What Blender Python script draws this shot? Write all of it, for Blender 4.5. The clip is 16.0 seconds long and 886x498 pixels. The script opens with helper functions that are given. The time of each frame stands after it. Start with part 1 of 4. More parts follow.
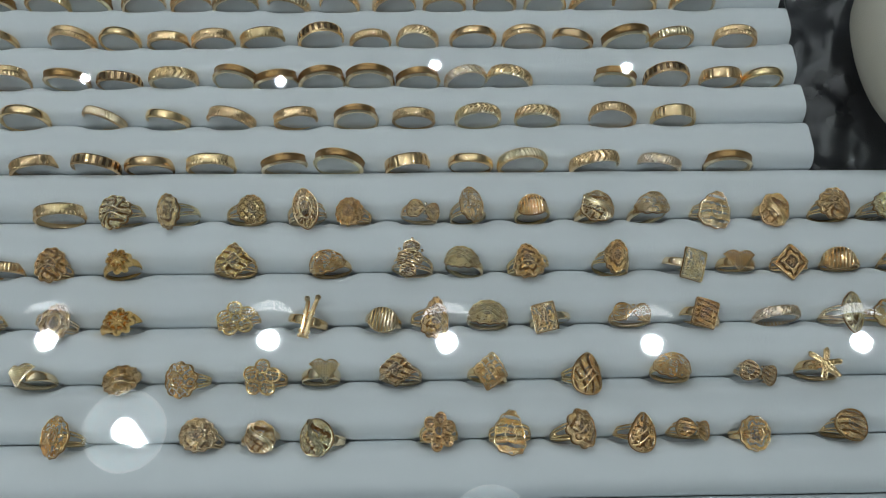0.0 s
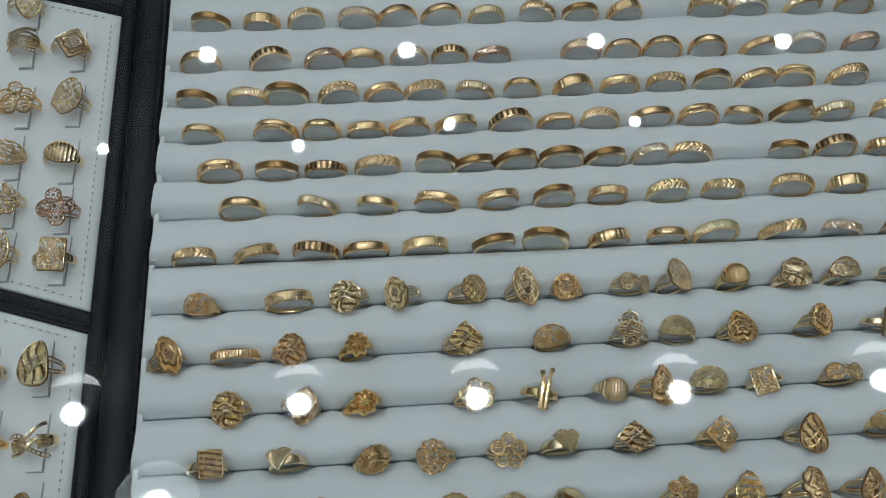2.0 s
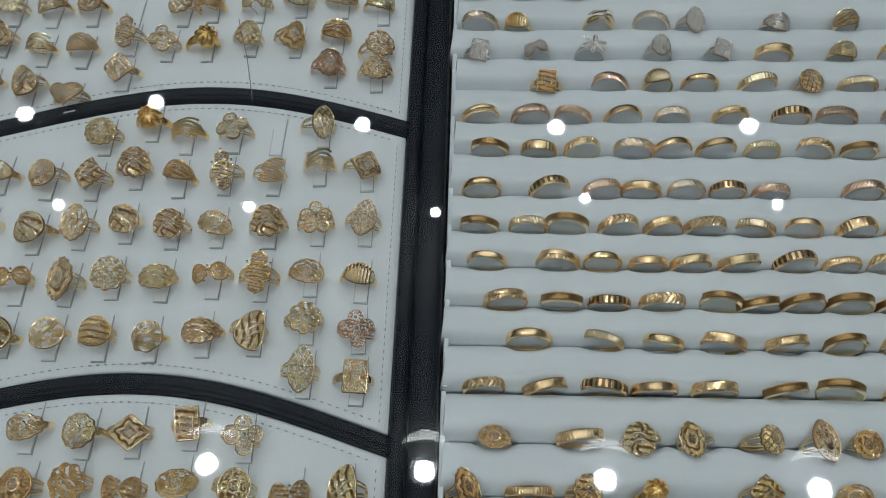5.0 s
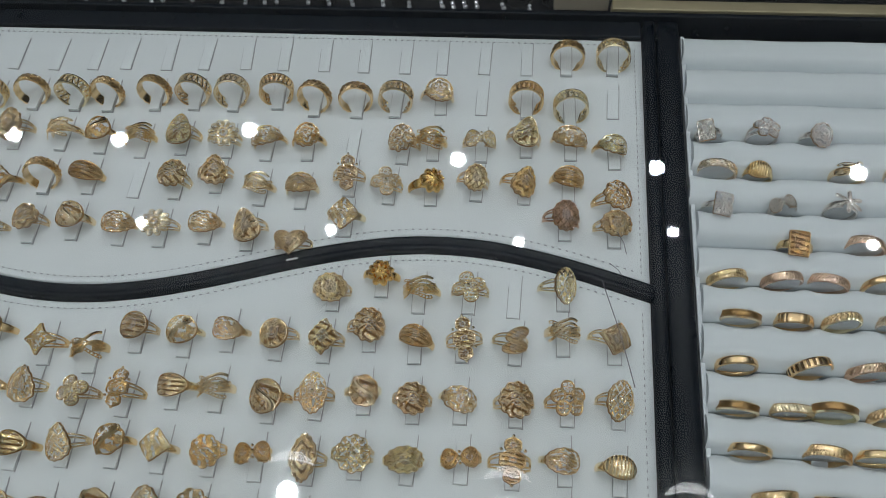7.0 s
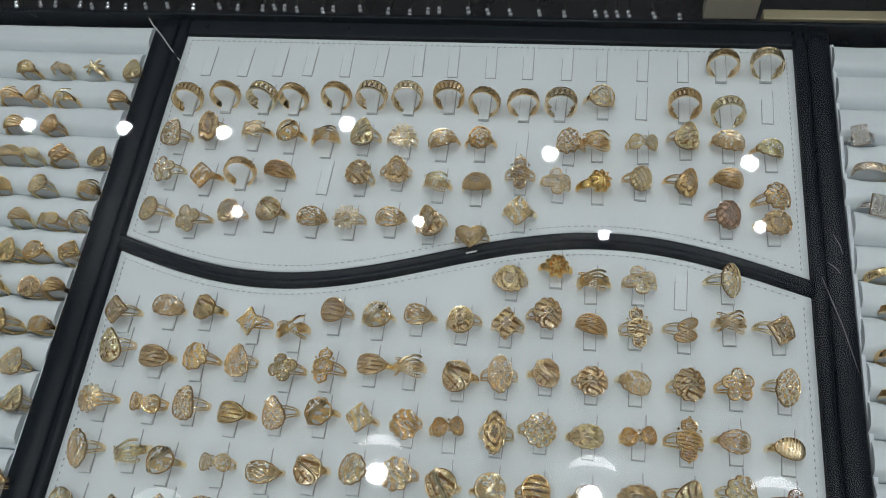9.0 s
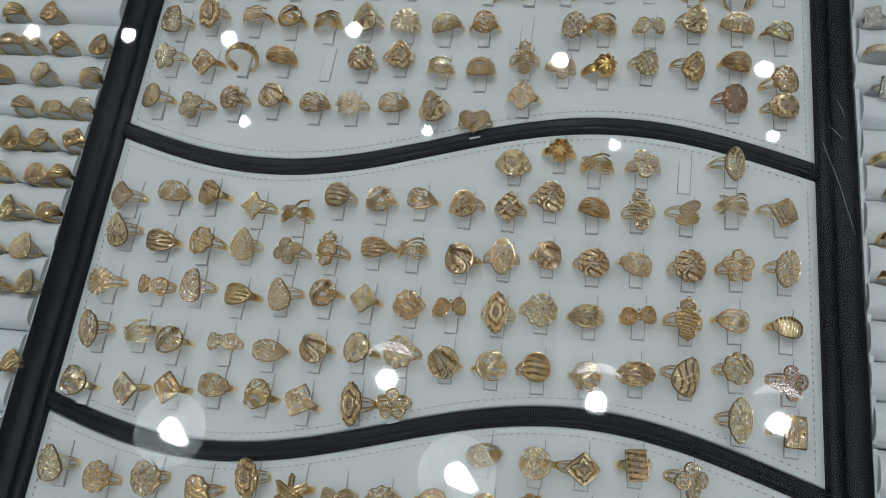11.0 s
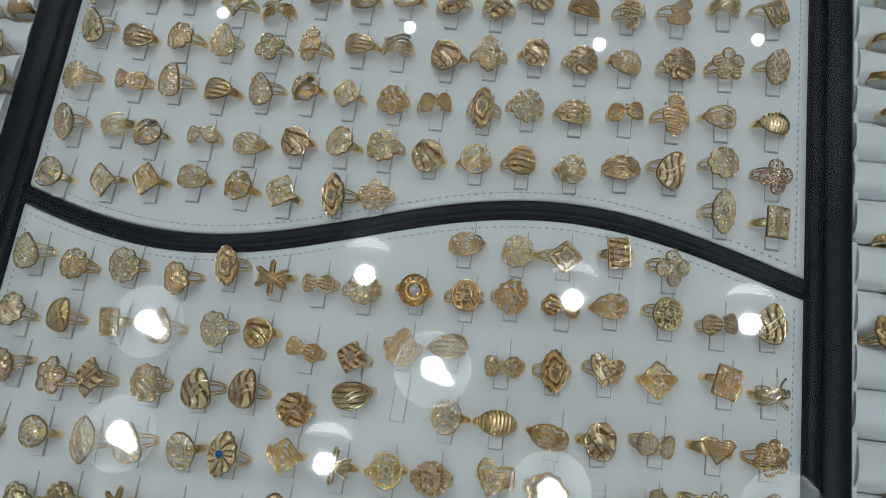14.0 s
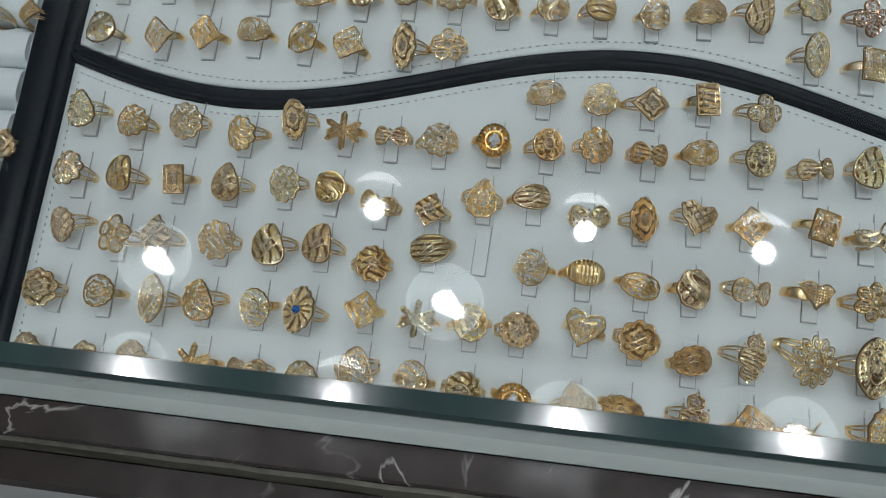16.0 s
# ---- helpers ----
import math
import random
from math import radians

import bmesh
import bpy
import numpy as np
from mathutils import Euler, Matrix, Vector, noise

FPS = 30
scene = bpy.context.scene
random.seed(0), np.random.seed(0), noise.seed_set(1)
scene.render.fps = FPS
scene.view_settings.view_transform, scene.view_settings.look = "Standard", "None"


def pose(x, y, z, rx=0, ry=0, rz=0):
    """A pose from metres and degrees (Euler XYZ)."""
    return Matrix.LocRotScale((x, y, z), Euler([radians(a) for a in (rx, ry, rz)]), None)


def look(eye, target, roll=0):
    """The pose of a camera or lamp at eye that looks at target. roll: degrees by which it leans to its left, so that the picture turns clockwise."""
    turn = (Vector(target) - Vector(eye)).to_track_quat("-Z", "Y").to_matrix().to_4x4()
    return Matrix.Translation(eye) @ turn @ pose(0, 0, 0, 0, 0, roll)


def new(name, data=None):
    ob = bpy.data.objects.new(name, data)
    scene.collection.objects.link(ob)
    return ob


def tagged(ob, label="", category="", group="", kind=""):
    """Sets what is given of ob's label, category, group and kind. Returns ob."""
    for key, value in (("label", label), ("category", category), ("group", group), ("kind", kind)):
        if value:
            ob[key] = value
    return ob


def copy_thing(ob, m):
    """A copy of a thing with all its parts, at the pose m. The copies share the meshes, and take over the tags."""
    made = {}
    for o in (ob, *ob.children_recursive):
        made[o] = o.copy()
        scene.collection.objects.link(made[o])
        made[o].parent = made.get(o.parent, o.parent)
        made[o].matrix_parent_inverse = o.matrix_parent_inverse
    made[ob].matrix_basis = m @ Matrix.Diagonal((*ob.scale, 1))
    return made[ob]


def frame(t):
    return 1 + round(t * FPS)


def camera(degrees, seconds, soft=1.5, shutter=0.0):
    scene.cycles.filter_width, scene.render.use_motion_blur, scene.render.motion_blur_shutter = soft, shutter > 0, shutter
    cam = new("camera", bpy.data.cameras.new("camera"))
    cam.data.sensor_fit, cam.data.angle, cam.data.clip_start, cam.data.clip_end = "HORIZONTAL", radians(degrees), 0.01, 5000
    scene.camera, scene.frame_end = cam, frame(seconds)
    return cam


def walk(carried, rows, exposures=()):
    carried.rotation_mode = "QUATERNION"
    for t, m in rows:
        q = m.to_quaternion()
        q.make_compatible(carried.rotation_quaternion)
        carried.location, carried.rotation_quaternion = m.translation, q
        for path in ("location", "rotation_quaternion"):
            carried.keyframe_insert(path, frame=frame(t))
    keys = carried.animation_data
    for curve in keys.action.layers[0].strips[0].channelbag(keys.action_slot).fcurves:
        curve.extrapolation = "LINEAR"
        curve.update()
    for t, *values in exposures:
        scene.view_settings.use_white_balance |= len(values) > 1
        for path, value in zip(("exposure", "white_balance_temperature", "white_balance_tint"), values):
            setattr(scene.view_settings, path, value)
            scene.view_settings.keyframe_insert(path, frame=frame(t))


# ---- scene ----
cam = camera(54.1, 16.0, soft=0.65)
PATH = [
    (0, (0.4401, 0.0205, 0.3411), (0.4509, 0.1634, -0.0324), 3.51),
    (0.5, (0.3821, 0.0241, 0.3479), (0.3982, 0.1606, -0.0277), 6.04),
    (1, (0.3395, 0.0183, 0.3470), (0.3594, 0.1637, -0.0251), 5.94),
    (1.5, (0.3298, 0.0180, 0.3501), (0.3514, 0.1741, -0.0175), 5.18),
    (2, (0.3330, 0.0270, 0.3602), (0.3573, 0.1914, -0.0037), 5.03),
    (2.5, (0.3367, 0.0366, 0.3706), (0.3547, 0.2115, 0.0113), 2.72),
    (3, (0.3317, 0.0444, 0.3687), (0.3403, 0.2264, 0.0126), 0.47),
    (3.5, (0.3142, 0.0495, 0.3638), (0.3155, 0.2353, 0.0096), -0.80),
    (4, (0.2964, 0.0609, 0.3746), (0.2851, 0.2442, 0.0192), -3.26),
    (4.2, (0.2845, 0.0565, 0.3757), (0.2722, 0.2439, 0.0225), -3.12),
    (6.3, (0.1832, 0.1041, 0.3879), (0.1557, 0.2847, 0.0320), -5.72),
    (6.5, (0.1730, 0.1170, 0.3888), (0.1441, 0.2962, 0.0324), -5.73),
    (7, (0.1316, 0.1476, 0.4051), (0.0991, 0.3287, 0.0499), -6.59),
    (7.5, (0.1008, 0.1505, 0.4250), (0.0641, 0.3336, 0.0712), -7.28),
    (8, (0.0794, 0.1424, 0.4400), (0.0329, 0.3236, 0.0865), -9.81),
    (8.5, (0.0760, 0.1363, 0.4478), (0.0220, 0.3149, 0.0940), -11.87),
    (9, (0.0725, 0.1257, 0.4469), (0.0139, 0.3002, 0.0918), -13.33),
    (9.2, (0.0739, 0.1232, 0.4465), (0.0130, 0.2953, 0.0905), -14.19),
    (11.3, (0.0780, 0.1003, 0.4386), (0.0168, 0.2386, 0.0683), -17.99),
    (11.5, (0.0766, 0.0921, 0.4376), (0.0171, 0.2322, 0.0676), -17.00),
    (12, (0.0767, 0.0802, 0.4348), (0.0197, 0.2146, 0.0624), -16.83),
    (12.5, (0.0791, 0.0727, 0.4296), (0.0226, 0.2021, 0.0553), -17.20),
    (13, (0.0790, 0.0627, 0.4236), (0.0249, 0.1882, 0.0477), -16.68),
    (13.5, (0.0789, 0.0568, 0.4204), (0.0277, 0.1744, 0.0416), -16.70),
    (14, (0.0800, 0.0445, 0.4125), (0.0317, 0.1552, 0.0312), -16.68),
    (14.5, (0.0785, 0.0310, 0.3991), (0.0341, 0.1359, 0.0156), -15.95),
    (15, (0.0754, 0.0181, 0.3898), (0.0333, 0.1145, 0.0039), -16.65),
    (15.5, (0.0608, 0.0104, 0.3920), (0.0210, 0.1040, 0.0052), -16.24),
    (16, (0.0419, -0.0036, 0.3863), (-0.0003, 0.0885, -0.0006), -18.22),
]
EXPOSURES = [(0.0, -0.89, 6500, 10), (3.5, -0.86, 6500, 10), (6.5, -0.85, 6620, 12.5), (8.0, -0.7, 6620, 12.5), (9.2, -0.67, 6620, 12.5), (11.5, -0.87, 6620, 12.5), (13.5, -0.9, 6540, 10.5), (15.0, -0.84, 6540, 10.5), (16.0, -0.8, 6540, 10.5)]
walk(cam, [(t, look(eye, target, roll)) for t, eye, target, roll in PATH], EXPOSURES)

# ---- world and exposure ----
scene.view_settings.exposure = -0.63
world = bpy.data.worlds.new("shop_air")
world.use_nodes = True
scene.world = world
world.node_tree.nodes["Background"].inputs[0].default_value = (0.80, 0.92, 1.0, 1)
world.node_tree.nodes["Background"].inputs[1].default_value = 0.07

GLASS_Z = 0.16       # top of the counter's glass above the pads
CEILING = 1.70


# ---- materials ----
def material(name, colour, rough=0.5, metal=0.0, vary=0.0, scale=200.0, bump=0.0, bump_scale=600.0, coat=0.0, per_object=0.0, gloss=0.5):
    m = bpy.data.materials.new(name)
    m.use_nodes = True
    nodes, links = m.node_tree.nodes, m.node_tree.links
    b = nodes["Principled BSDF"]
    b.inputs["Base Color"].default_value = (*colour, 1)
    b.inputs["Roughness"].default_value = rough
    b.inputs["Metallic"].default_value = metal
    b.inputs["Coat Weight"].default_value = coat
    b.inputs["Specular IOR Level"].default_value = gloss
    geo = nodes.new("ShaderNodeNewGeometry")
    if vary or per_object:
        n1 = nodes.new("ShaderNodeTexNoise")
        n1.inputs["Scale"].default_value, n1.inputs["Detail"].default_value = scale, 5
        links.new(geo.outputs["Position"], n1.inputs["Vector"])
        n2 = nodes.new("ShaderNodeTexNoise")
        n2.inputs["Scale"].default_value = scale * 0.08
        links.new(geo.outputs["Position"], n2.inputs["Vector"])
        add = nodes.new("ShaderNodeMath")
        add.operation = "ADD"
        links.new(n1.outputs["Fac"], add.inputs[0])
        links.new(n2.outputs["Fac"], add.inputs[1])
        ramp = nodes.new("ShaderNodeMapRange")
        ramp.inputs[1].default_value, ramp.inputs[2].default_value = 0.6, 1.4
        ramp.inputs[3].default_value, ramp.inputs[4].default_value = 1 - vary, 1 + vary
        links.new(add.outputs[0], ramp.inputs[0])
        value = ramp.outputs[0]
        if per_object:
            info = nodes.new("ShaderNodeObjectInfo")
            r2 = nodes.new("ShaderNodeMapRange")
            r2.inputs[3].default_value, r2.inputs[4].default_value = 1 - per_object, 1 + per_object
            links.new(info.outputs["Random"], r2.inputs[0])
            mul = nodes.new("ShaderNodeMath")
            mul.operation = "MULTIPLY"
            links.new(value, mul.inputs[0])
            links.new(r2.outputs[0], mul.inputs[1])
            value = mul.outputs[0]
        mix = nodes.new("ShaderNodeVectorMath")
        mix.operation = "SCALE"
        mix.inputs[0].default_value = colour
        links.new(value, mix.inputs["Scale"])
        links.new(mix.outputs[0], b.inputs["Base Color"])
        rr = nodes.new("ShaderNodeMapRange")
        rr.inputs[1].default_value, rr.inputs[2].default_value = 0.3, 0.7
        rr.inputs[3].default_value, rr.inputs[4].default_value = rough * 0.75, min(1.0, rough * 1.25)
        links.new(n1.outputs["Fac"], rr.inputs[0])
        links.new(rr.outputs[0], b.inputs["Roughness"])
    if bump:
        n3 = nodes.new("ShaderNodeTexNoise")
        n3.inputs["Scale"].default_value, n3.inputs["Detail"].default_value = bump_scale, 6
        links.new(geo.outputs["Position"], n3.inputs["Vector"])
        bp = nodes.new("ShaderNodeBump")
        bp.inputs["Strength"].default_value, bp.inputs["Distance"].default_value = bump, 0.0006
        links.new(n3.outputs["Fac"], bp.inputs["Height"])
        links.new(bp.outputs[0], b.inputs["Normal"])
    return m


def lamp_material(name, colour, strength):
    m = bpy.data.materials.new(name)
    m.use_nodes = True
    b = m.node_tree.nodes["Principled BSDF"]
    b.inputs["Base Color"].default_value = (0.9, 0.9, 0.9, 1)
    b.inputs["Emission Color"].default_value = (*colour, 1)
    b.inputs["Emission Strength"].default_value = strength
    return m


def clear_material(name, tint, base=0.045, rough=0.0, gain=1.0):
    """A thin clear sheet: it lets light straight through and mirrors more at a glancing angle."""
    m = bpy.data.materials.new(name)
    m.use_nodes = True
    nodes, links = m.node_tree.nodes, m.node_tree.links
    nodes.remove(nodes["Principled BSDF"])
    out = nodes["Material Output"]
    t, g, f, mix = (nodes.new("ShaderNode" + k) for k in ("BsdfTransparent", "BsdfGlossy", "LayerWeight", "MixShader"))
    t.inputs[0].default_value = (*tint, 1)
    g.inputs["Roughness"].default_value = rough
    f.inputs["Blend"].default_value = 0.5
    power = nodes.new("ShaderNodeMath")
    power.operation, power.inputs[1].default_value = "POWER", 5.0
    links.new(f.outputs["Facing"], power.inputs[0])
    mul = nodes.new("ShaderNodeMath")
    mul.operation, mul.inputs[1].default_value, mul.inputs[2].default_value, mul.use_clamp = "MULTIPLY_ADD", gain, base, True
    links.new(power.outputs[0], mul.inputs[0])
    links.new(mul.outputs[0], mix.inputs[0])
    links.new(t.outputs[0], mix.inputs[1])
    links.new(g.outputs[0], mix.inputs[2])
    links.new(mix.outputs[0], out.inputs[0])
    return m


def marble_material(name):
    m = material(name, (0.036, 0.027, 0.025), 0.16, vary=0.35, scale=60, coat=0.3)
    nodes, links = m.node_tree.nodes, m.node_tree.links
    b = nodes["Principled BSDF"]
    geo = nodes.new("ShaderNodeNewGeometry")
    warp = nodes.new("ShaderNodeTexNoise")
    warp.inputs["Scale"].default_value, warp.inputs["Detail"].default_value, warp.inputs["Distortion"].default_value = 11, 5, 0.9
    links.new(geo.outputs["Position"], warp.inputs["Vector"])
    off = nodes.new("ShaderNodeMath")
    off.operation, off.inputs[1].default_value = "SUBTRACT", 0.5
    links.new(warp.outputs["Fac"], off.inputs[0])
    ab = nodes.new("ShaderNodeMath")
    ab.operation = "ABSOLUTE"
    links.new(off.outputs[0], ab.inputs[0])
    vein = nodes.new("ShaderNodeMapRange")
    vein.inputs[1].default_value, vein.inputs[2].default_value, vein.inputs[3].default_value, vein.inputs[4].default_value = 0.0, 0.010, 1.0, 0.0
    links.new(ab.outputs[0], vein.inputs[0])
    mask = nodes.new("ShaderNodeTexNoise")
    mask.inputs["Scale"].default_value = 14
    links.new(geo.outputs["Position"], mask.inputs["Vector"])
    cut = nodes.new("ShaderNodeMapRange")
    cut.inputs[1].default_value, cut.inputs[2].default_value = 0.44, 0.60
    links.new(mask.outputs["Fac"], cut.inputs[0])
    mul = nodes.new("ShaderNodeMath")
    mul.operation = "MULTIPLY"
    links.new(vein.outputs[0], mul.inputs[0])
    links.new(cut.outputs[0], mul.inputs[1])
    mix = nodes.new("ShaderNodeMix")
    mix.data_type = "RGBA"
    base = b.inputs["Base Color"].links[0].from_socket
    links.new(mul.outputs[0], mix.inputs["Factor"])
    links.new(base, mix.inputs["A"])
    mix.inputs["B"].default_value = (0.42, 0.40, 0.38, 1)
    links.new(mix.outputs["Result"], b.inputs["Base Color"])
    return m


GOLD = material("yellow_gold", (1.0, 0.73, 0.40), 0.19, 1.0, vary=0.06, scale=300, per_object=0.08)
GOLD_PALE = material("pale_gold", (1.0, 0.80, 0.53), 0.19, 1.0, vary=0.06, scale=300, per_object=0.08)
GOLD_BAND = material("warm_band_gold", (0.95, 0.66, 0.36), 0.20, 1.0, vary=0.08, scale=400, per_object=0.14)
GOLD_DEEP = material("polished_deep_gold", (0.92, 0.60, 0.22), 0.20, 1.0, vary=0.08, scale=600)
GOLD_ROSE = material("rose_gold", (0.84, 0.58, 0.42), 0.15, 1.0, vary=0.08, scale=900, per_object=0.1)
GOLD_WHITE = material("white_gold", (0.93, 0.87, 0.82), 0.20, 1.0, vary=0.10, scale=900, bump=0.4, bump_scale=1500)
DARK_SEGMENT = material("dark_brown_gold", (0.16, 0.10, 0.05), 0.35, 1.0)
# Shade of gaps, lower rims and grooves, put into the gold's colour.
RECESS_SHADE = material("gold_recess_shade", (0.40, 0.235, 0.09), 0.36, 1.0)
FOAM = material("pale_foam_fabric", (0.72, 0.76, 0.78), 0.75, vary=0.035, scale=120, bump=0.25, bump_scale=900)
LEATHER = material("white_leatherette", (0.74, 0.77, 0.78), 0.5, vary=0.03, scale=150, bump=0.3, bump_scale=1500)
TAB = material("white_leatherette_flap", (0.76, 0.79, 0.80), 0.45, vary=0.03, scale=150)
# Greys for the shade in the flap cuts, worn by thin strips.
SLIT_SHADE = material("slit_shade_grey", (0.40, 0.40, 0.41), 0.8)
LEFT_SLIT_SHADE = material("left_slit_shade_grey", (0.34, 0.35, 0.36), 0.8)
THREAD = material("grey_thread", (0.30, 0.31, 0.33), 0.7)
BLACK = material("black_leatherette", (0.003, 0.006, 0.011), 0.34, vary=0.25, scale=160, bump=0.05, bump_scale=700, gloss=0.16)
DECK = material("black_deck", (0.016, 0.016, 0.018), 0.3, vary=0.5, scale=30, bump=0.1)
MARBLE = marble_material("dark_veined_marble")
BEVEL = material("worn_marble_bevel", (0.10, 0.095, 0.075), 0.55, vary=0.7, scale=130, bump=0.9, bump_scale=260)
PAD_REFLECTION = material("pad_reflection_pale", (0.40, 0.45, 0.43), 0.4, vary=0.06, scale=50)
WALL = material("white_wall_paint", (0.78, 0.785, 0.78), 0.8, vary=0.04, scale=6, bump=0.1, bump_scale=200)
CEIL = material("ceiling_paint", (0.84, 0.83, 0.81), 0.9, vary=0.03, scale=5, bump=0.1, bump_scale=200)
FLOOR = material("floor_stone", (0.60, 0.60, 0.60), 0.3, vary=0.1, scale=8, bump=0.05)
CASE = material("dark_case_board", (0.022, 0.018, 0.016), 0.28, vary=0.4, scale=40, bump=0.15)
BEIGE = material("beige_board", (0.62, 0.54, 0.42), 0.5, vary=0.12, scale=40)
BRASS = material("olive_brass_trim", (0.52, 0.44, 0.28), 0.4, 0.4, vary=0.2, scale=60)
STRAND = material("brown_strand", (0.055, 0.045, 0.04), 0.4, 0.4, vary=0.3, scale=200)
SCRATCH = material("pale_thread", (0.75, 0.75, 0.75), 0.6)
MARK = material("glass_scratch", (0.20, 0.20, 0.22), 0.5, vary=0.5, scale=300)
CREAM = material("cream_velvet", (0.55, 0.52, 0.44), 0.85, vary=0.06, scale=300, bump=0.5, bump_scale=1200)
PANE = clear_material("counter_glass", (0.96, 0.985, 0.98), 0.032)
FILM = clear_material("clear_plastic_film", (0.80, 0.82, 0.85), 0.07, 0.28)
EDGE = material("green_glass_edge", (0.022, 0.050, 0.050), 0.12, vary=0.4, scale=40, coat=0.5)
STONE = material("clear_stone", (0.88, 0.88, 0.94), 0.10, 0.45)
BLUE = material("blue_stone", (0.02, 0.12, 0.42), 0.08, coat=0.8)
CHROME = material("lamp_housing_metal", (0.75, 0.76, 0.78), 0.3, 0.8, vary=0.05, scale=50)
LED = lamp_material("led_face", (0.91, 0.965, 1.0), 190.0)
LED_FAR = lamp_material("pendant_bulb", (0.92, 0.95, 1.0), 420.0)
RIM_GLOW = lamp_material("reflector_rim_glow", (0.92, 0.97, 1.0), 15.0)
HAZE = lamp_material("frosted_lamp_dish", (0.84, 0.97, 1.0), 3.2)
HAZE_RIM = lamp_material("frosted_lamp_rim", (0.84, 0.97, 1.0), 7.0)


# ---- building helpers ----
def mesh_of(name, bm, *mats, smooth=True):
    me = bpy.data.meshes.new(name)
    bm.to_mesh(me)
    bm.free()
    for m in mats:
        me.materials.append(m)
    if smooth:
        me.shade_smooth()
    return me


def part(name, bm, mat, parent=None, label="", smooth=True):
    ob = new(name, mesh_of(name, bm, *(mat if isinstance(mat, (list, tuple)) else (mat,)), smooth=smooth))
    ob.parent = parent
    if label:
        tagged(ob, label)
    return ob


def thing(name, label, category, group="", at=(0, 0, 0)):
    ob = new(name)
    ob.location = at
    ob.empty_display_size = 0.01
    return tagged(ob, label, category, group)


def box(bm, x0, x1, y0, y1, z0, z1, bevel=0.0, mi=0):
    r = bmesh.ops.create_cube(bm, size=1)
    vs = r["verts"]
    bmesh.ops.scale(bm, vec=(x1 - x0, y1 - y0, z1 - z0), verts=vs)
    bmesh.ops.translate(bm, vec=((x0 + x1) / 2, (y0 + y1) / 2, (z0 + z1) / 2), verts=vs)
    fs = {f for v in vs for f in v.link_faces}
    for f in fs:
        f.material_index = mi
    if bevel:
        es = list({e for v in vs for e in v.link_edges})
        bmesh.ops.bevel(bm, geom=es, offset=bevel, segments=2, affect="EDGES", profile=0.6)
    return bm


def tube(bm, pts, r, closed=False, seg=5, flat=1.0, mi=0):
    """A round or flattened wire along points."""
    pts = [Vector(p) for p in pts]
    n, rings = len(pts), []
    for i, p in enumerate(pts):
        a = pts[(i - 1) % n] if closed or i else pts[0]
        b = pts[(i + 1) % n] if closed or i < n - 1 else pts[-1]
        d = (b - a)
        d = d.normalized() if d.length > 1e-9 else Vector((1, 0, 0))
        side = d.cross(Vector((0, 0, 1)))
        side = side.normalized() if side.length > 1e-4 else Vector((1, 0, 0))
        up = side.cross(d)
        rr = r(i / max(1, n - 1)) if callable(r) else r
        rings.append([bm.verts.new(p + side * (rr * math.cos(k * math.tau / seg)) + up * (rr * flat * math.sin(k * math.tau / seg))) for k in range(seg)])
    for i in range(n if closed else n - 1):
        a, b = rings[i], rings[(i + 1) % n]
        for k in range(seg):
            bm.faces.new((a[k], a[(k + 1) % seg], b[(k + 1) % seg], b[k])).material_index = mi
    if not closed:
        for ring, order in ((rings[0], 1), (rings[-1], -1)):
            bm.faces.new(ring[::order]).material_index = mi
    return bm


def bead(bm, p, r, mi=0, sub=1, squash=1.0):
    vs = bmesh.ops.create_icosphere(bm, subdivisions=sub, radius=r)["verts"]
    bmesh.ops.scale(bm, vec=(1, 1, squash), verts=vs)
    bmesh.ops.translate(bm, vec=p, verts=vs)
    for f in {f for v in vs for f in v.link_faces}:
        f.material_index = mi
    return bm


def sweep_x(bm, x0, x1, n, profile, shift=None, mi=0):
    """A closed profile of (y, z) swept along x; shift(x) gives an offset (dy, dz)."""
    rings = []
    for i in range(n + 1):
        x = x0 + (x1 - x0) * i / n
        dy, dz = shift(x) if shift else (0, 0)
        rings.append([bm.verts.new((x, y + dy, z + dz)) for y, z in profile])
    k = len(profile)
    for a, b in zip(rings, rings[1:]):
        for j in range(k):
            bm.faces.new((a[j], b[j], b[(j + 1) % k], a[(j + 1) % k])).material_index = mi
    bm.faces.new(rings[0]).material_index = mi
    bm.faces.new(rings[-1][::-1]).material_index = mi
    return bm


# ---- the shop round the counter ----
def room():
    x0, x1, y0, y1, z0 = -2.6, 3.0, -2.4, 2.4, -0.86
    for name, args, mat in (
        ("floor", (x0, x1, y0, y1, z0 - 0.1, z0), FLOOR),
        ("ceiling", (x0, x1, y0, y1, CEILING, CEILING + 0.1), CEIL),
        ("wall_north", (x0, x1, y1, y1 + 0.12, z0, CEILING), WALL),
        ("wall_south", (x0, x1, y0 - 0.12, y0, z0, CEILING), WALL),
        ("wall_west", (x0 - 0.12, x0, y0, y1, z0, CEILING), WALL),
        ("wall_east", (x1, x1 + 0.12, y0, y1, z0, CEILING), WALL),
    ):
        ob = part(name, box(bmesh.new(), *args), mat, smooth=False)
        tagged(ob, {"floor": "polished pale stone shop floor", "ceiling": "plain white painted ceiling"}.get(name, "plain white painted shop wall"), name.split("_")[0], kind="structure")


def disc(bm, r, z, n=28, mi=0):
    vs = [bm.verts.new((r * math.cos(k * math.tau / n), r * math.sin(k * math.tau / n), z)) for k in range(n)]
    bm.faces.new(vs[::-1]).material_index = mi
    return bm


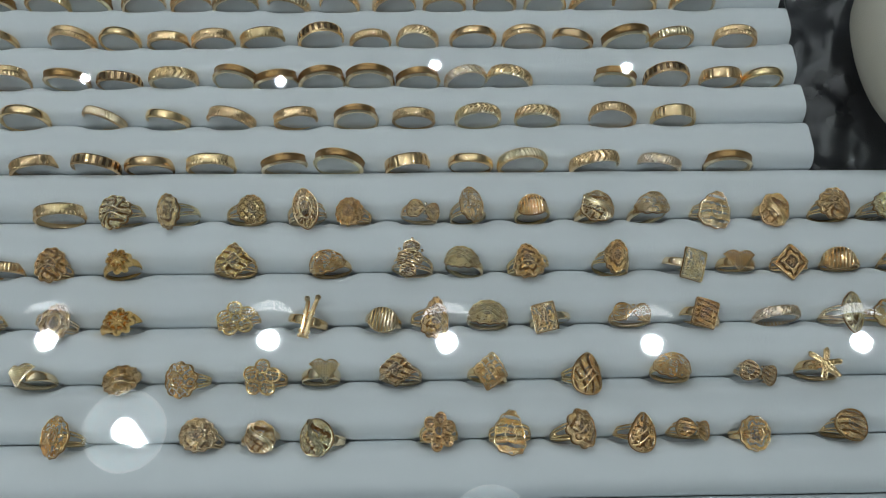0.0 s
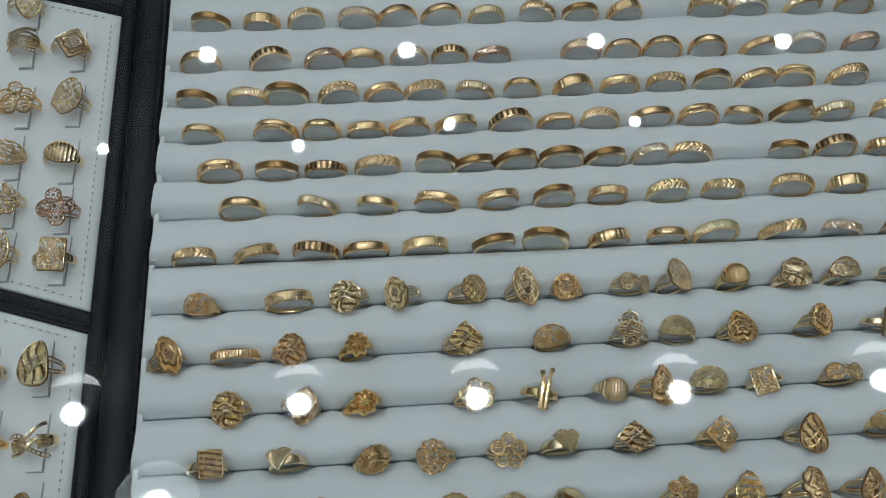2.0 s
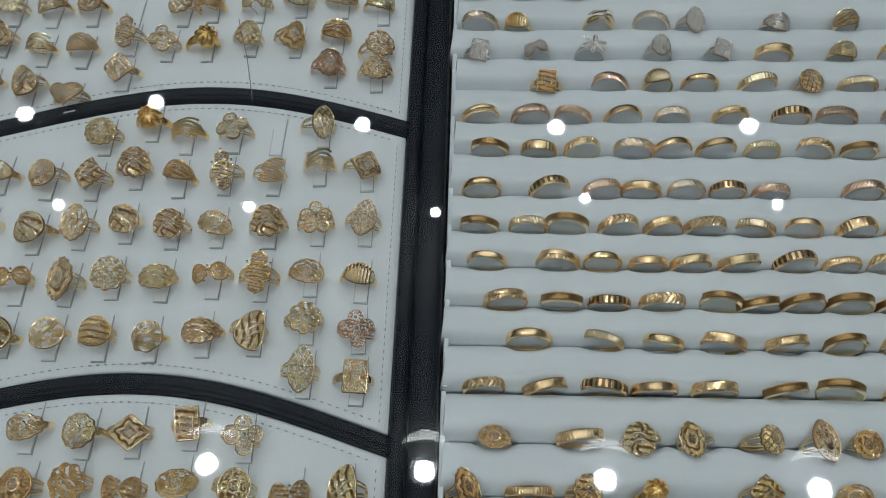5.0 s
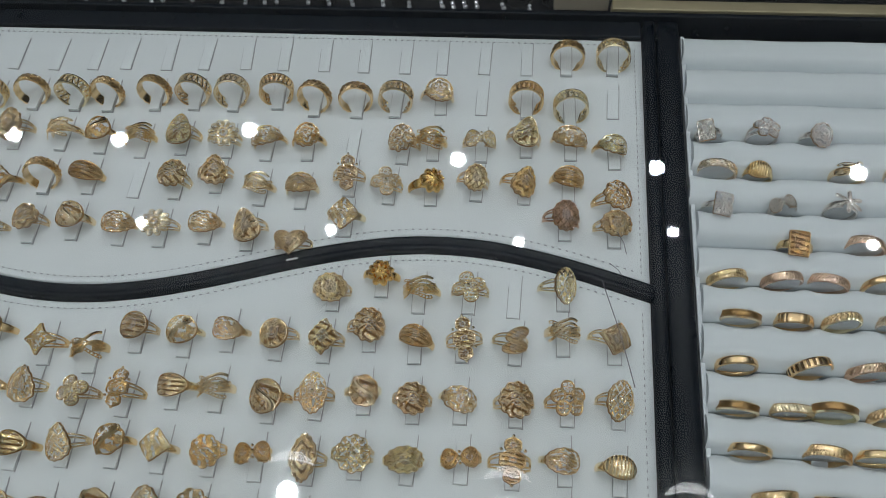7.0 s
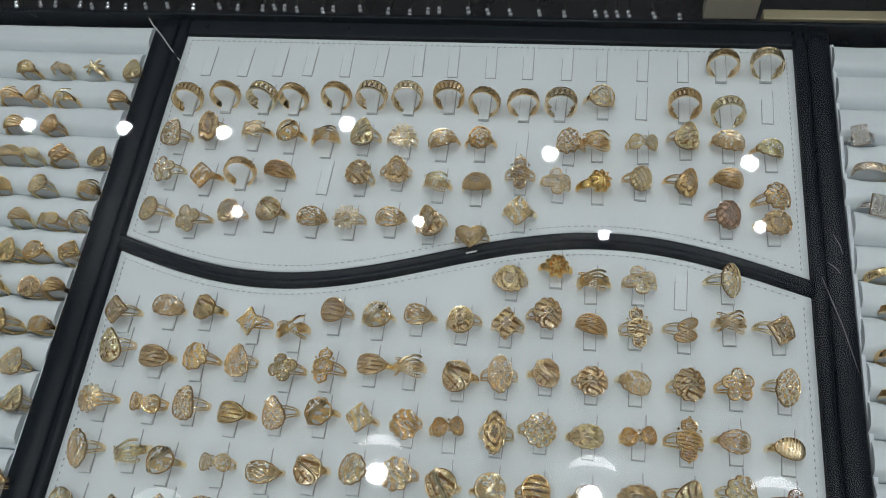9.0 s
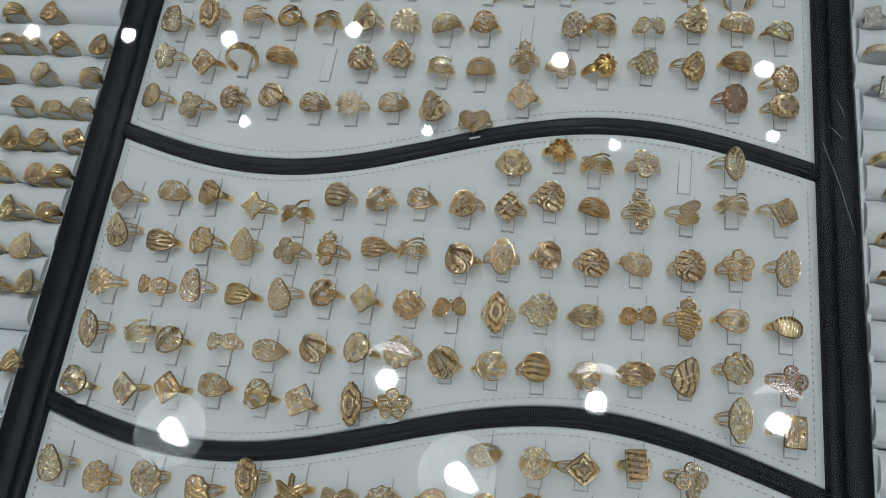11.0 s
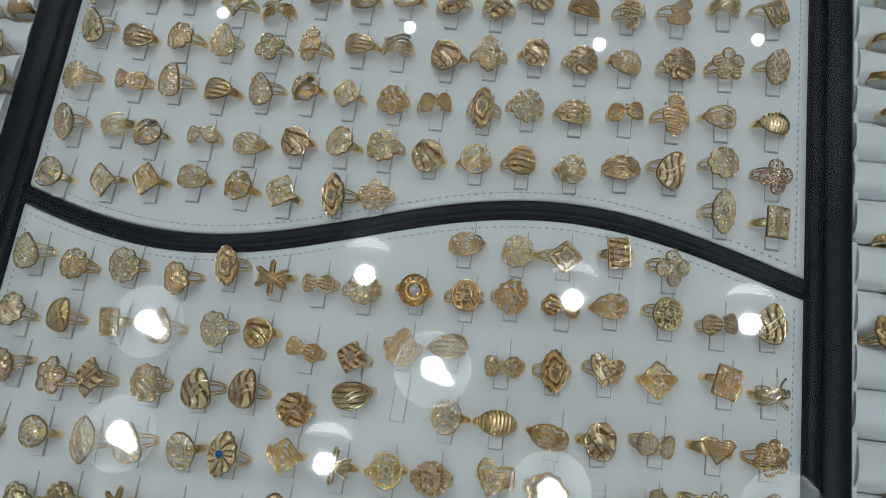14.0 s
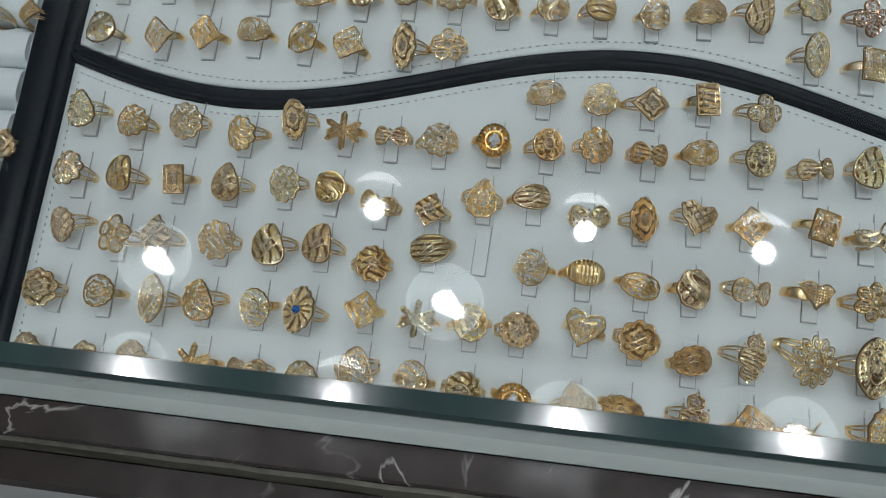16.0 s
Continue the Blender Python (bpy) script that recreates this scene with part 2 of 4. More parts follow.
def collar(bm, r0, r1, z0, z1, n=28, mi=0):
    """A conical ring from radius r0 at z0 to r1 at z1."""
    a = [bm.verts.new((r0 * math.cos(k * math.tau / n), r0 * math.sin(k * math.tau / n), z0)) for k in range(n)]
    b = [bm.verts.new((r1 * math.cos(k * math.tau / n), r1 * math.sin(k * math.tau / n), z1)) for k in range(n)]
    for k in range(n):
        bm.faces.new((a[k], a[(k + 1) % n], b[(k + 1) % n], b[k])).material_index = mi
    return bm


def spot_lamp():
    lamp = thing("downlight", "small round white spotlight with a bright face and rim", "lamp", "downlights")
    bm = bmesh.new()
    collar(bm, 0.026, 0.030, 0.004, -0.002)
    collar(bm, 0.030, 0.034, -0.002, 0.02)
    collar(bm, 0.034, 0.034, 0.02, 0.05)
    part("housing", bm, CHROME, lamp)
    part("led_face", disc(bmesh.new(), 0.0215, 0.003), LED, lamp, "glowing white face", smooth=False)
    # The light caught by the reflector is an added arc that glows itself.
    bm = bmesh.new()
    for i in range(30):
        a = radians(50 + i * 2.75)
        w = 0.002 + 0.0085 * math.sin(math.pi * (i + 0.5) / 30)
        c = Vector((0.072 * math.cos(a), 0.072 * math.sin(a), 0.0))
        rad = Vector((math.cos(a), math.sin(a), 0))
        tan = Vector((-rad.y, rad.x, 0))
        q = [bm.verts.new(c + rad * u * w + tan * v * 0.00155) for u, v in ((-1, -1), (1, -1), (1, 1), (-1, 1))]
        bm.faces.new(q[::-1])
    part("reflector_rim", bm, RIM_GLOW, lamp, "ribbed reflector rim, its caught light given as glow", smooth=False)
    bm = bmesh.new()
    for i in range(5):
        a = radians(58 + i * 16)
        rad = Vector((math.cos(a), math.sin(a), 0))
        tube(bm, [rad * 0.033 + Vector((0, 0, 0.01)), rad * 0.064 + Vector((0, 0, 0.002))], 0.0012)
    part("rim_stay", bm, CHROME, lamp)
    return lamp


def dish_lamp():
    lamp = thing("dish_lamp", "round frosted glass ceiling lamp with bright core", "lamp", "dish lamps")
    bm = bmesh.new()
    collar(bm, 0.083, 0.078, 0.0, 0.03)
    collar(bm, 0.083, 0.079, 0.0, -0.002)
    part("housing", bm, CHROME, lamp)
    part("frosted_glass", disc(bmesh.new(), 0.080, 0.0, 40), HAZE, lamp, "softly glowing frosted disc", smooth=False)
    bm = bmesh.new()
    for r0, r1, z in ((0.0805, 0.0755, -0.003), (0.058, 0.0565, -0.003)):
        collar(bm, r0, r1, z, z - 0.0005, 40)
    part("glass_rim", bm, HAZE_RIM, lamp, "brighter rim of the glass", smooth=False)
    bm = bmesh.new()
    # the last two points add the bulb's smeared glow as a wedge
    pts = [(0.024 * math.cos(t), 0.024 * math.sin(t)) for t in [radians(20 + 12 * i) for i in range(22)]] + [(0.030, -0.034), (0.046, -0.022)]
    bm.faces.new([bm.verts.new((x, y, -0.0045)) for x, y in pts][::-1])
    part("bulb", bm, LED, lamp, "bright bulb with a wedge of smeared glow", smooth=False)
    return lamp


def small_lamp():
    lamp = thing("eyeball_light", "tiny round metal eyeball light with a white bulb", "lamp", "eyeball lights")
    bm = bmesh.new()
    collar(bm, 0.0125, 0.020, 0.002, 0.0)
    collar(bm, 0.020, 0.020, 0.0, CEILING - 1.61)
    part("housing", bm, CHROME, lamp)
    part("bulb", disc(bmesh.new(), 0.012, 0.001), LED_FAR, lamp, "glowing bulb", smooth=False)
    return lamp


def pendant_lamp():
    lamp = thing("pendant_lamp", "small hanging metal spotlight with a bluish white bulb", "lamp", "hanging lamps")
    bm = bmesh.new()
    collar(bm, 0.0150, 0.026, 0.0, 0.004)
    collar(bm, 0.026, 0.020, 0.004, 0.06)
    part("shade", bm, CHROME, lamp)
    part("bulb", disc(bmesh.new(), 0.0145, 0.002), LED_FAR, lamp, "glowing bulb", smooth=False)
    part("rod", tube(bmesh.new(), [(0, 0, 0.06), (0, 0, CEILING - 1.24)], 0.004, seg=6), CHROME, lamp)
    return lamp


def hang(make, places):
    first = None
    for x, y, z in places:
        if first is None:
            first = make()
            first.location = (x, y, z)
        else:
            copy_thing(first, Matrix.Translation((x, y, z)))


room()
hang(spot_lamp, [(-0.300, 0.479, 1.655), (0.138, 0.474, 1.655), (0.493, 0.465, 1.655), (0.905, 0.455, 1.655), (1.33, 0.455, 1.655), (-0.32, 0.085, 1.655)])
hang(small_lamp, [(-0.28, 1.05, 1.61), (0.142, 1.04, 1.61), (0.478, 1.08, 1.61), (0.90, 1.07, 1.61), (-0.72, 1.05, 1.61)])
# An unseen far row, added to brighten the back of the trays.
hang(small_lamp, [(x, 1.85, 1.61) for x in (-1.0, -0.5, 0.0, 0.5, 1.0, 1.5)])
hang(pendant_lamp, [(-0.374, 1.06, 1.24), (0.023, 1.01, 1.24), (0.38, 1.007, 1.24), (0.729, 1.012, 1.24), (1.08, 1.0, 1.24), (-0.62, 1.03, 1.24), (-0.83, 1.03, 1.24), (-1.04, 1.03, 1.24)])
hang(dish_lamp, [(-0.132, 0.302, 1.68), (-0.76, 0.33, 1.68), (-0.765, 0.09, 1.68), (0.13, 0.09, 1.68), (0.57, 0.11, 1.68)])
# Three unseen rows behind the camera, added as fill light for the trays.
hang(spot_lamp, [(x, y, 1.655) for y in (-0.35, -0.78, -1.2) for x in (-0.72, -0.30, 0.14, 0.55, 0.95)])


# ---- the counter ----
def wave(x, line):
    """The middle line of a curved black divider."""
    a = math.pi * x / 0.2
    mid, slope, bow = line
    return mid + slope * a + 0.0195 * math.sin(a) + bow * math.cos(a)


WAVE_1, WAVE_2 = (0.3378, -0.0006, 0.0014), (0.1717, -0.0014, 0.0041)
HALF = 0.0046          # half the width of a divider
PAD_L, PAD_R = -0.1972, 0.2012
PAD_TOP, PAD_BOTTOM = 0.498, 0.0132


def counter():
    bm = bmesh.new()
    box(bm, -1.1, 1.3, -0.0006, 0.62, -0.86, -0.0226, 0.001)
    base = part("counter_base", bm, CASE, smooth=False)
    tagged(base, "dark wooden base of a jewellery counter", "counter", kind="structure")
    deck = part("counter_deck", box(bmesh.new(), -1.05, 1.25, 0.0131, 0.60, -0.0225, -0.0165, 0.001), DECK, smooth=False)
    tagged(deck, "glossy black deck under the ring trays", "deck", kind="structure")
    # Pale strip standing in for the white pad's reflection in the front glass.
    ledge = part("pad_reflection_strip", box(bmesh.new(), -1.05, 1.25, -0.0005, 0.0128, -0.0222, 0.0008, 0.0006), PAD_REFLECTION, smooth=False)
    tagged(ledge, "narrow pale strip standing for the pad reflected in front glass", "ledge", kind="structure")
    plinth = thing("marble_plinth", "dark brown marble plinth with white veins and worn bevel", "plinth")
    plinth["kind"] = "structure"
    bm = bmesh.new()
    sweep_x(bm, -1.1, 1.3, 40, [(-0.0010, 0.002), (-0.0010, -0.05), (-0.0180, -0.05), (-0.0180, 0.0005), (-0.0165, 0.002)])
    part("upper_slab", bm, MARBLE, plinth, smooth=False)
    bm = bmesh.new()
    sweep_x(bm, -1.1, 1.3, 240, [(-0.0183, -0.001), (-0.0183, -0.05), (-0.0235, -0.05), (-0.0240, -0.012), (-0.0205, -0.001)],
            lambda x: (0.0006 * noise.noise((x * 40, 0, 0)), 0.0005 * noise.noise((x * 55, 3, 0))))
    part("bevel", bm, BEVEL, plinth, "rough pale bevel", smooth=False)
    bm = bmesh.new()
    sweep_x(bm, -1.1, 1.3, 40, [(-0.0246, -0.013), (-0.0246, -0.86), (-0.0415, -0.86), (-0.0415, -0.017), (-0.0385, -0.013)])
    part("lower_slab", bm, MARBLE, plinth, smooth=False)

    top = part("glass_top", box(bmesh.new(), -1.1, 1.3, 0.0125, 0.60, GLASS_Z - 0.004, GLASS_Z), PANE, smooth=False)
    top.visible_shadow = False
    tagged(top, "clear glass top of the jewellery counter", "glass", kind="structure")
    for p, q, r in (((0.1592, 0.2640), (0.1684, 0.2300), 0.00016), ((0.1615, 0.2701), (0.1655, 0.2657), 0.00014), ((0.1642, 0.2812), (0.1668, 0.2735), 0.00014)):
        mid = ((p[0] + q[0]) / 2 + 0.0006, (p[1] + q[1]) / 2)
        part("scratch", tube(bmesh.new(), [(x, y, GLASS_Z + 0.0001) for x, y in (p, mid, q)], r, seg=4, flat=0.4), MARK, top, "fine pale scratch in the glass")
    bm = bmesh.new()
    sweep_x(bm, -1.1, 1.3, 8, [(0.0122, GLASS_Z), (0.0122, GLASS_Z - 0.010), (0.0055, GLASS_Z - 0.010), (0.0055, GLASS_Z - 0.0015), (0.0068, GLASS_Z)])
    edge = part("glass_edge", bm, EDGE, smooth=False)
    tagged(edge, "polished dark green edge of the glass top", "glass edge", kind="structure")
    front = part("glass_front", box(bmesh.new(), -1.1, 1.3, 0.0062, 0.0118, 0.0009, GLASS_Z - 0.0105), PANE, smooth=False)
    front.visible_shadow = False
    tagged(front, "clear upright front glass of the counter", "glass", kind="structure")

    back = part("case_back", box(bmesh.new(), -1.05, 1.25, 0.575, 0.60, -0.0164, GLASS_Z - 0.009), DECK, smooth=False)
    tagged(back, "glossy black back panel of the counter", "panel", kind="structure")
    rail = part("back_rail", box(bmesh.new(), -1.05, 1.25, 0.5115, 0.5145, -0.0164, 0.006, 0.001), BLACK, smooth=False)
    tagged(rail, "thin black rail behind the trays", "rail", kind="structure")
    for x in (-1.075, 1.275):
        end = part("case_end", box(bmesh.new(), x - 0.02, x + 0.02, 0.014, 0.60, -0.0226, GLASS_Z - 0.009), CASE, smooth=False)
        tagged(end, "dark end panel of the counter", "panel", kind="structure")
    post = part("beige_upright", box(bmesh.new(), 0.150, 0.184, 0.535, 0.545, -0.0164, 0.1500, 0.001), BEIGE, smooth=False)
    tagged(post, "beige upright board behind the trays", "board")
    strip = part("brass_strip", box(bmesh.new(), 0.1845, 1.2, 0.520, 0.528, -0.0164, 0.0020, 0.001), BRASS, smooth=False)
    tagged(strip, "dull olive brass strip lying behind the trays", "strip")


def tray_frame():
    frame_ob = thing("tray_frame", "black leatherette tray frame with two wavy dividers", "tray frame")
    pipe = [(HALF * c, 0.0028 * s) for c, s in ((1.0, -5.8), (1.0, 0.2), (0.8, 0.85), (0.45, 1.08), (0.10, 0.40), (-0.10, 0.40), (-0.45, 1.08), (-0.8, 0.85), (-1.0, 0.2), (-1.0, -5.8))]
    for mid in (WAVE_1, WAVE_2):
        bm = bmesh.new()
        sweep_x(bm, PAD_L - 0.002, PAD_R + 0.002, 90, [(y, z) for y, z in pipe], lambda x: (wave(x, mid), 0.0003 * noise.noise((x * 30, mid[0], 0))))
        part("wavy_divider", bm, BLACK, frame_ob, "curved double-rolled black strip")
    for s in (-1, 1):
        for name, a, b, z in (("inner_rail", -PAD_L + 0.0007, -PAD_L + 0.0081, 0.0030), ("outer_rail", -PAD_L + 0.0087, 0.2222, 0.0022)) if s < 0 else (("inner_rail", PAD_R + 0.0007, PAD_R + 0.0081, 0.0030), ("outer_rail", PAD_R + 0.0087, 0.2232, 0.0022)):
            prof = [(a, -0.0164), (a, z - 0.0022), (a + 0.0012, z - 0.0003), ((a + b) / 2, z), (b - 0.0012, z - 0.0003), (b, z - 0.0022), (b, -0.0164)]
            bm = bmesh.new()
            rings = []
            n = 60
            for i in range(n + 1):
                y = 0.0132 + (0.5105 - 0.0132) * i / n
                w = 0.0003 * noise.noise((y * 25, a, s))
                rings.append([bm.verts.new((s * (x + w), y, zz + w)) for x, zz in prof])
            for p, q in zip(rings, rings[1:]):
                for j in range(len(prof)):
                    k = (j + 1) % len(prof)
                    bm.faces.new((p[j], p[k], q[k], q[j]))
            bm.faces.new(rings[0]), bm.faces.new(rings[-1])
            bmesh.ops.recalc_face_normals(bm, faces=bm.faces)
            part(name, bm, BLACK, frame_ob)
    bm = box(bmesh.new(), PAD_L, PAD_R, 0.4985, 0.5105, -0.0164, 0.0020, 0.0012)
    part("top_rail", bm, BLACK, frame_ob, smooth=False)


TAB_W, TAB_L = 0.0062, 0.020


def tab_mesh(rise=0.0):
    """A flap cut in the leatherette: a slim strip a little proud, with grey strips beside it for the shade in the cut.
    """
    bm = bmesh.new()
    w, l = TAB_W / 2, TAB_L
    box(bm, -w, w, 0, l, -0.0004, 0.0007, 0.0003, 0)
    for v in bm.verts:
        v.co.z += rise * (1 - v.co.y / l)
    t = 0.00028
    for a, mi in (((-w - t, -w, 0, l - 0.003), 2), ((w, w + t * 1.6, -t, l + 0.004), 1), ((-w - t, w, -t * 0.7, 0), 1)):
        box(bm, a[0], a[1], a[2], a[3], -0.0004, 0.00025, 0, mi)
    return mesh_of("tab", bm, TAB, SLIT_SHADE, LEFT_SLIT_SHADE, smooth=False)


def pad(low, high, label):
    ob = thing("ring_pad", label, "display pad", "ring pads")
    bm = bmesh.new()
    n, cols = 80, []
    for i in range(n + 1):
        x = PAD_L + (PAD_R - PAD_L) * i / n
        lo, hi = low(x), high(x)
        pts = [(lo, -0.0164), (lo, -0.0016), (lo + 0.0006, -0.0004)]
        m = 10
        for k in range(m + 1):
            y = lo + 0.0022 + (hi - lo - 0.0044) * k / m
            pts.append((y, 0.0003 * noise.noise((x * 30, y * 30, 1)) - 0.0003))
        pts += [(hi - 0.0006, -0.0004), (hi, -0.0016), (hi, -0.0164)]
        cols.append([bm.verts.new((x, *p)) for p in pts])
    for a, b in zip(cols, cols[1:]):
        for j in range(len(a)):
            k = (j + 1) % len(a)
            bm.faces.new((a[j], b[j], b[k], a[k]))
    bm.faces.new(cols[0]), bm.faces.new(cols[-1])
    bmesh.ops.recalc_face_normals(bm, faces=bm.faces)
    part("leatherette", bm, LEATHER, ob)
    # stitches, a hand's breadth of small dashes inside the edge
    bm = bmesh.new()
    inset = 0.0042

    def dash(p, q):
        d = (q - p).normalized()
        s = Vector((-d.y, d.x, 0)) * 0.00022
        vs = [bm.verts.new(v) for v in (p - s, q - s, q + s, p + s)]
        up = [bm.verts.new(v.co + Vector((0, 0, 0.0005))) for v in vs]
        bm.faces.new(up)
        for k in range(4):
            bm.faces.new((vs[k], vs[(k + 1) % 4], up[(k + 1) % 4], up[k]))

    z = -0.0001
    x = PAD_L + inset
    while x < PAD_R - inset - 0.003:
        for f, s in ((low, 1), (high, -1)):
            dash(Vector((x, f(x) + s * inset, z)), Vector((x + 0.0013, f(x + 0.0013) + s * inset, z)))
        x += 0.0037
    for xx in (PAD_L + inset, PAD_R - inset):
        y = low(xx) + inset
        while y < high(xx) - inset - 0.003:
            dash(Vector((xx, y, z)), Vector((xx, y + 0.0013, z)))
            y += 0.0037
    st = part("stitching", bm, THREAD, ob, "grey dashed stitching along the edge", smooth=False)
    st["kind"] = "stuff"
    return ob


def foam_tray(label, x0, x1, slots, held):
    """Rolls of covered foam side by side; the rings stand in the slots between them and press them open. held: ring places by slot."""
    ob = thing("foam_ring_tray", label, "ring tray", "foam ring trays")
    rnd = random.Random(label)
    for slot, (y0, y1) in enumerate(zip(slots, slots[1:])):
        front, behind = held.get(slot, ()), held.get(slot + 1, ())
        a = x0 + rnd.uniform(-0.0020, 0.0012)
        b = x1 + rnd.uniform(-0.0015, 0.0015)
        ph = rnd.uniform(0, 50)
        wide, tip = y1 - y0, rnd.uniform(0.0010, 0.0026)
        prof = [(0.0002, -0.0164)]
        for k in range(15):
            u = k / 14
            prof.append((0.0002 + u * (wide - 0.0004), 0.0078 * (1 - abs(2 * u - 1) ** 4.4) - 0.0066 - 0.0014 * u))
        prof.append((wide - 0.0002, -0.0164))
        bm = bmesh.new()
        n, rings = 190 if front or behind else 90, []
        for i in range(n + 1):
            u = i / n
            x = a + (b - a) * u
            e = min(u, 1 - u) * (b - a)
            puff = 1 - 0.06 * math.exp(-(e / 0.0022) ** 2)
            flare = 0.0004 * math.exp(-(e / 0.006) ** 2)
            dy = 0.0013 * noise.noise((x * 16, ph, 0)) + 0.0006 * noise.noise((x * 55, ph, 4))
            dz = 0.0009 * noise.noise((x * 14, ph, 9)) + 0.0003 * noise.noise((x * 60, ph, 2)) + flare
            press_f = min(1.0, sum(math.exp(-((x - p) / 0.0085) ** 4) for p in front))
            press_b = min(1.0, sum(math.exp(-((x - p) / 0.0085) ** 4) for p in behind))
            ring = []
            for y, z in prof:
                u2 = y / wide
                give_f, give_b = press_f * math.exp(-(u2 / 0.16) ** 2), press_b * math.exp(-((1 - u2) / 0.16) ** 2)
                push, sink = 0.0014 * give_f - 0.0022 * give_b, 0.0008 * give_f + 0.0022 * give_b
                top = min(1.0, max(0.0, (z + 0.0079) / 0.0085))
                lobe = tip * (1 - y / wide) ** 4 * math.exp(-(e / 0.004) ** 2) * (-1 if u < 0.5 else 0.5)
                ring.append(bm.verts.new((x + lobe, y0 + y + dy * top + push, max(-0.0164, z if z < -0.01 else -0.0079 + (z + 0.0079) * puff + dz * top - sink))))
            rings.append(ring)
        m = len(prof)
        for p, q in zip(rings, rings[1:]):
            for j in range(m):
                kk = (j + 1) % m
                bm.faces.new((p[j], p[kk], q[kk], q[j]))
        for end in (rings[0], rings[-1]):          # square-cut ends
            bm.faces.new([bm.verts.new(v.co) for v in end])
        bmesh.ops.recalc_face_normals(bm, faces=bm.faces)
        part("foam_roll", bm, FOAM, ob)
    side = x0 - 0.0006 if x0 > 0 else x1 + 0.0006          # the covered side board next to the black frame
    part("tray_side", box(bmesh.new(), side - 0.0012, side + 0.0012, slots[0] + 0.0005, slots[-1] - 0.0005, -0.0149, -0.0030, 0.0006), FOAM, ob, smooth=False)
    part("tray_floor", box(bmesh.new(), x0 + 0.001, x1 - 0.001, slots[0] + 0.0005, slots[-1] - 0.0005, -0.0163, -0.0150), FOAM, ob, smooth=False)
    return ob


counter()
tray_frame()
PADS = [
    pad(lambda x: wave(x, WAVE_1) + HALF + 0.0004, lambda x: PAD_TOP, "white stitched leatherette ring pad with some empty flaps"),
    pad(lambda x: wave(x, WAVE_2) + HALF + 0.0004, lambda x: wave(x, WAVE_1) - HALF - 0.0004, "white stitched leatherette ring pad full of gold rings"),
    pad(lambda x: PAD_BOTTOM, lambda x: wave(x, WAVE_2) - HALF - 0.0004, "white stitched leatherette ring pad beside the front glass"),
]
# slots of the foam trays, front to back
SLOT_Y = [y + 0.0032 for y in (0.0700, 0.0937, 0.1170, 0.1405, 0.1643, 0.1880, 0.2110, 0.2312, 0.2528, 0.2730, 0.2945, 0.3198, 0.3410, 0.3625, 0.3840, 0.4060, 0.4305)]
LEFT_Y, LEFT_PITCH = 0.0255, 0.0230


# ---- rings ----
R_IN = 0.0086
ENGRAVE = random.Random(11)


def hoop(bm, width, thick, n=56, start=0.0, stop=360.0, cut=None, mi=None, engraved=0.0):
    """A finger band in the xz plane round the y axis, top at +z. width, thick: by the angle from the top."""
    full = stop - start >= 359.9
    prof = [(-0.5, 0.0), (-0.5, 0.55), (-0.36, 0.86), (-0.18, 0.97), (0, 1.0), (0.18, 0.97), (0.36, 0.86), (0.5, 0.55), (0.5, 0.0)]
    rings = []
    steps = n if full else n + 1
    for i in range(steps):
        a = radians(start + (stop - start) * i / n)
        w, t = width(a), thick(a)
        ring = []
        for u, v in prof:
            extra = cut(a, u) if cut and v > 0.5 else 0.0
            if engraved and abs(u) < 0.3:
                extra += ENGRAVE.uniform(-1, 1) * engraved
            r = R_IN + t * v + extra
            ring.append(bm.verts.new((r * math.sin(a), u * w, r * math.cos(a))))
        rings.append(ring)
    k = len(prof)
    for i in range(n):
        p, q = rings[i], rings[(i + 1) % steps]
        for j in range(k):
            f = bm.faces.new((p[j], p[(j + 1) % k], q[(j + 1) % k], q[j]))
            if mi:
                f.material_index = mi(i, j)
    if not full:
        bm.faces.new(rings[0]), bm.faces.new(rings[-1])
    bmesh.ops.recalc_face_normals(bm, faces=bm.faces)
    return bm


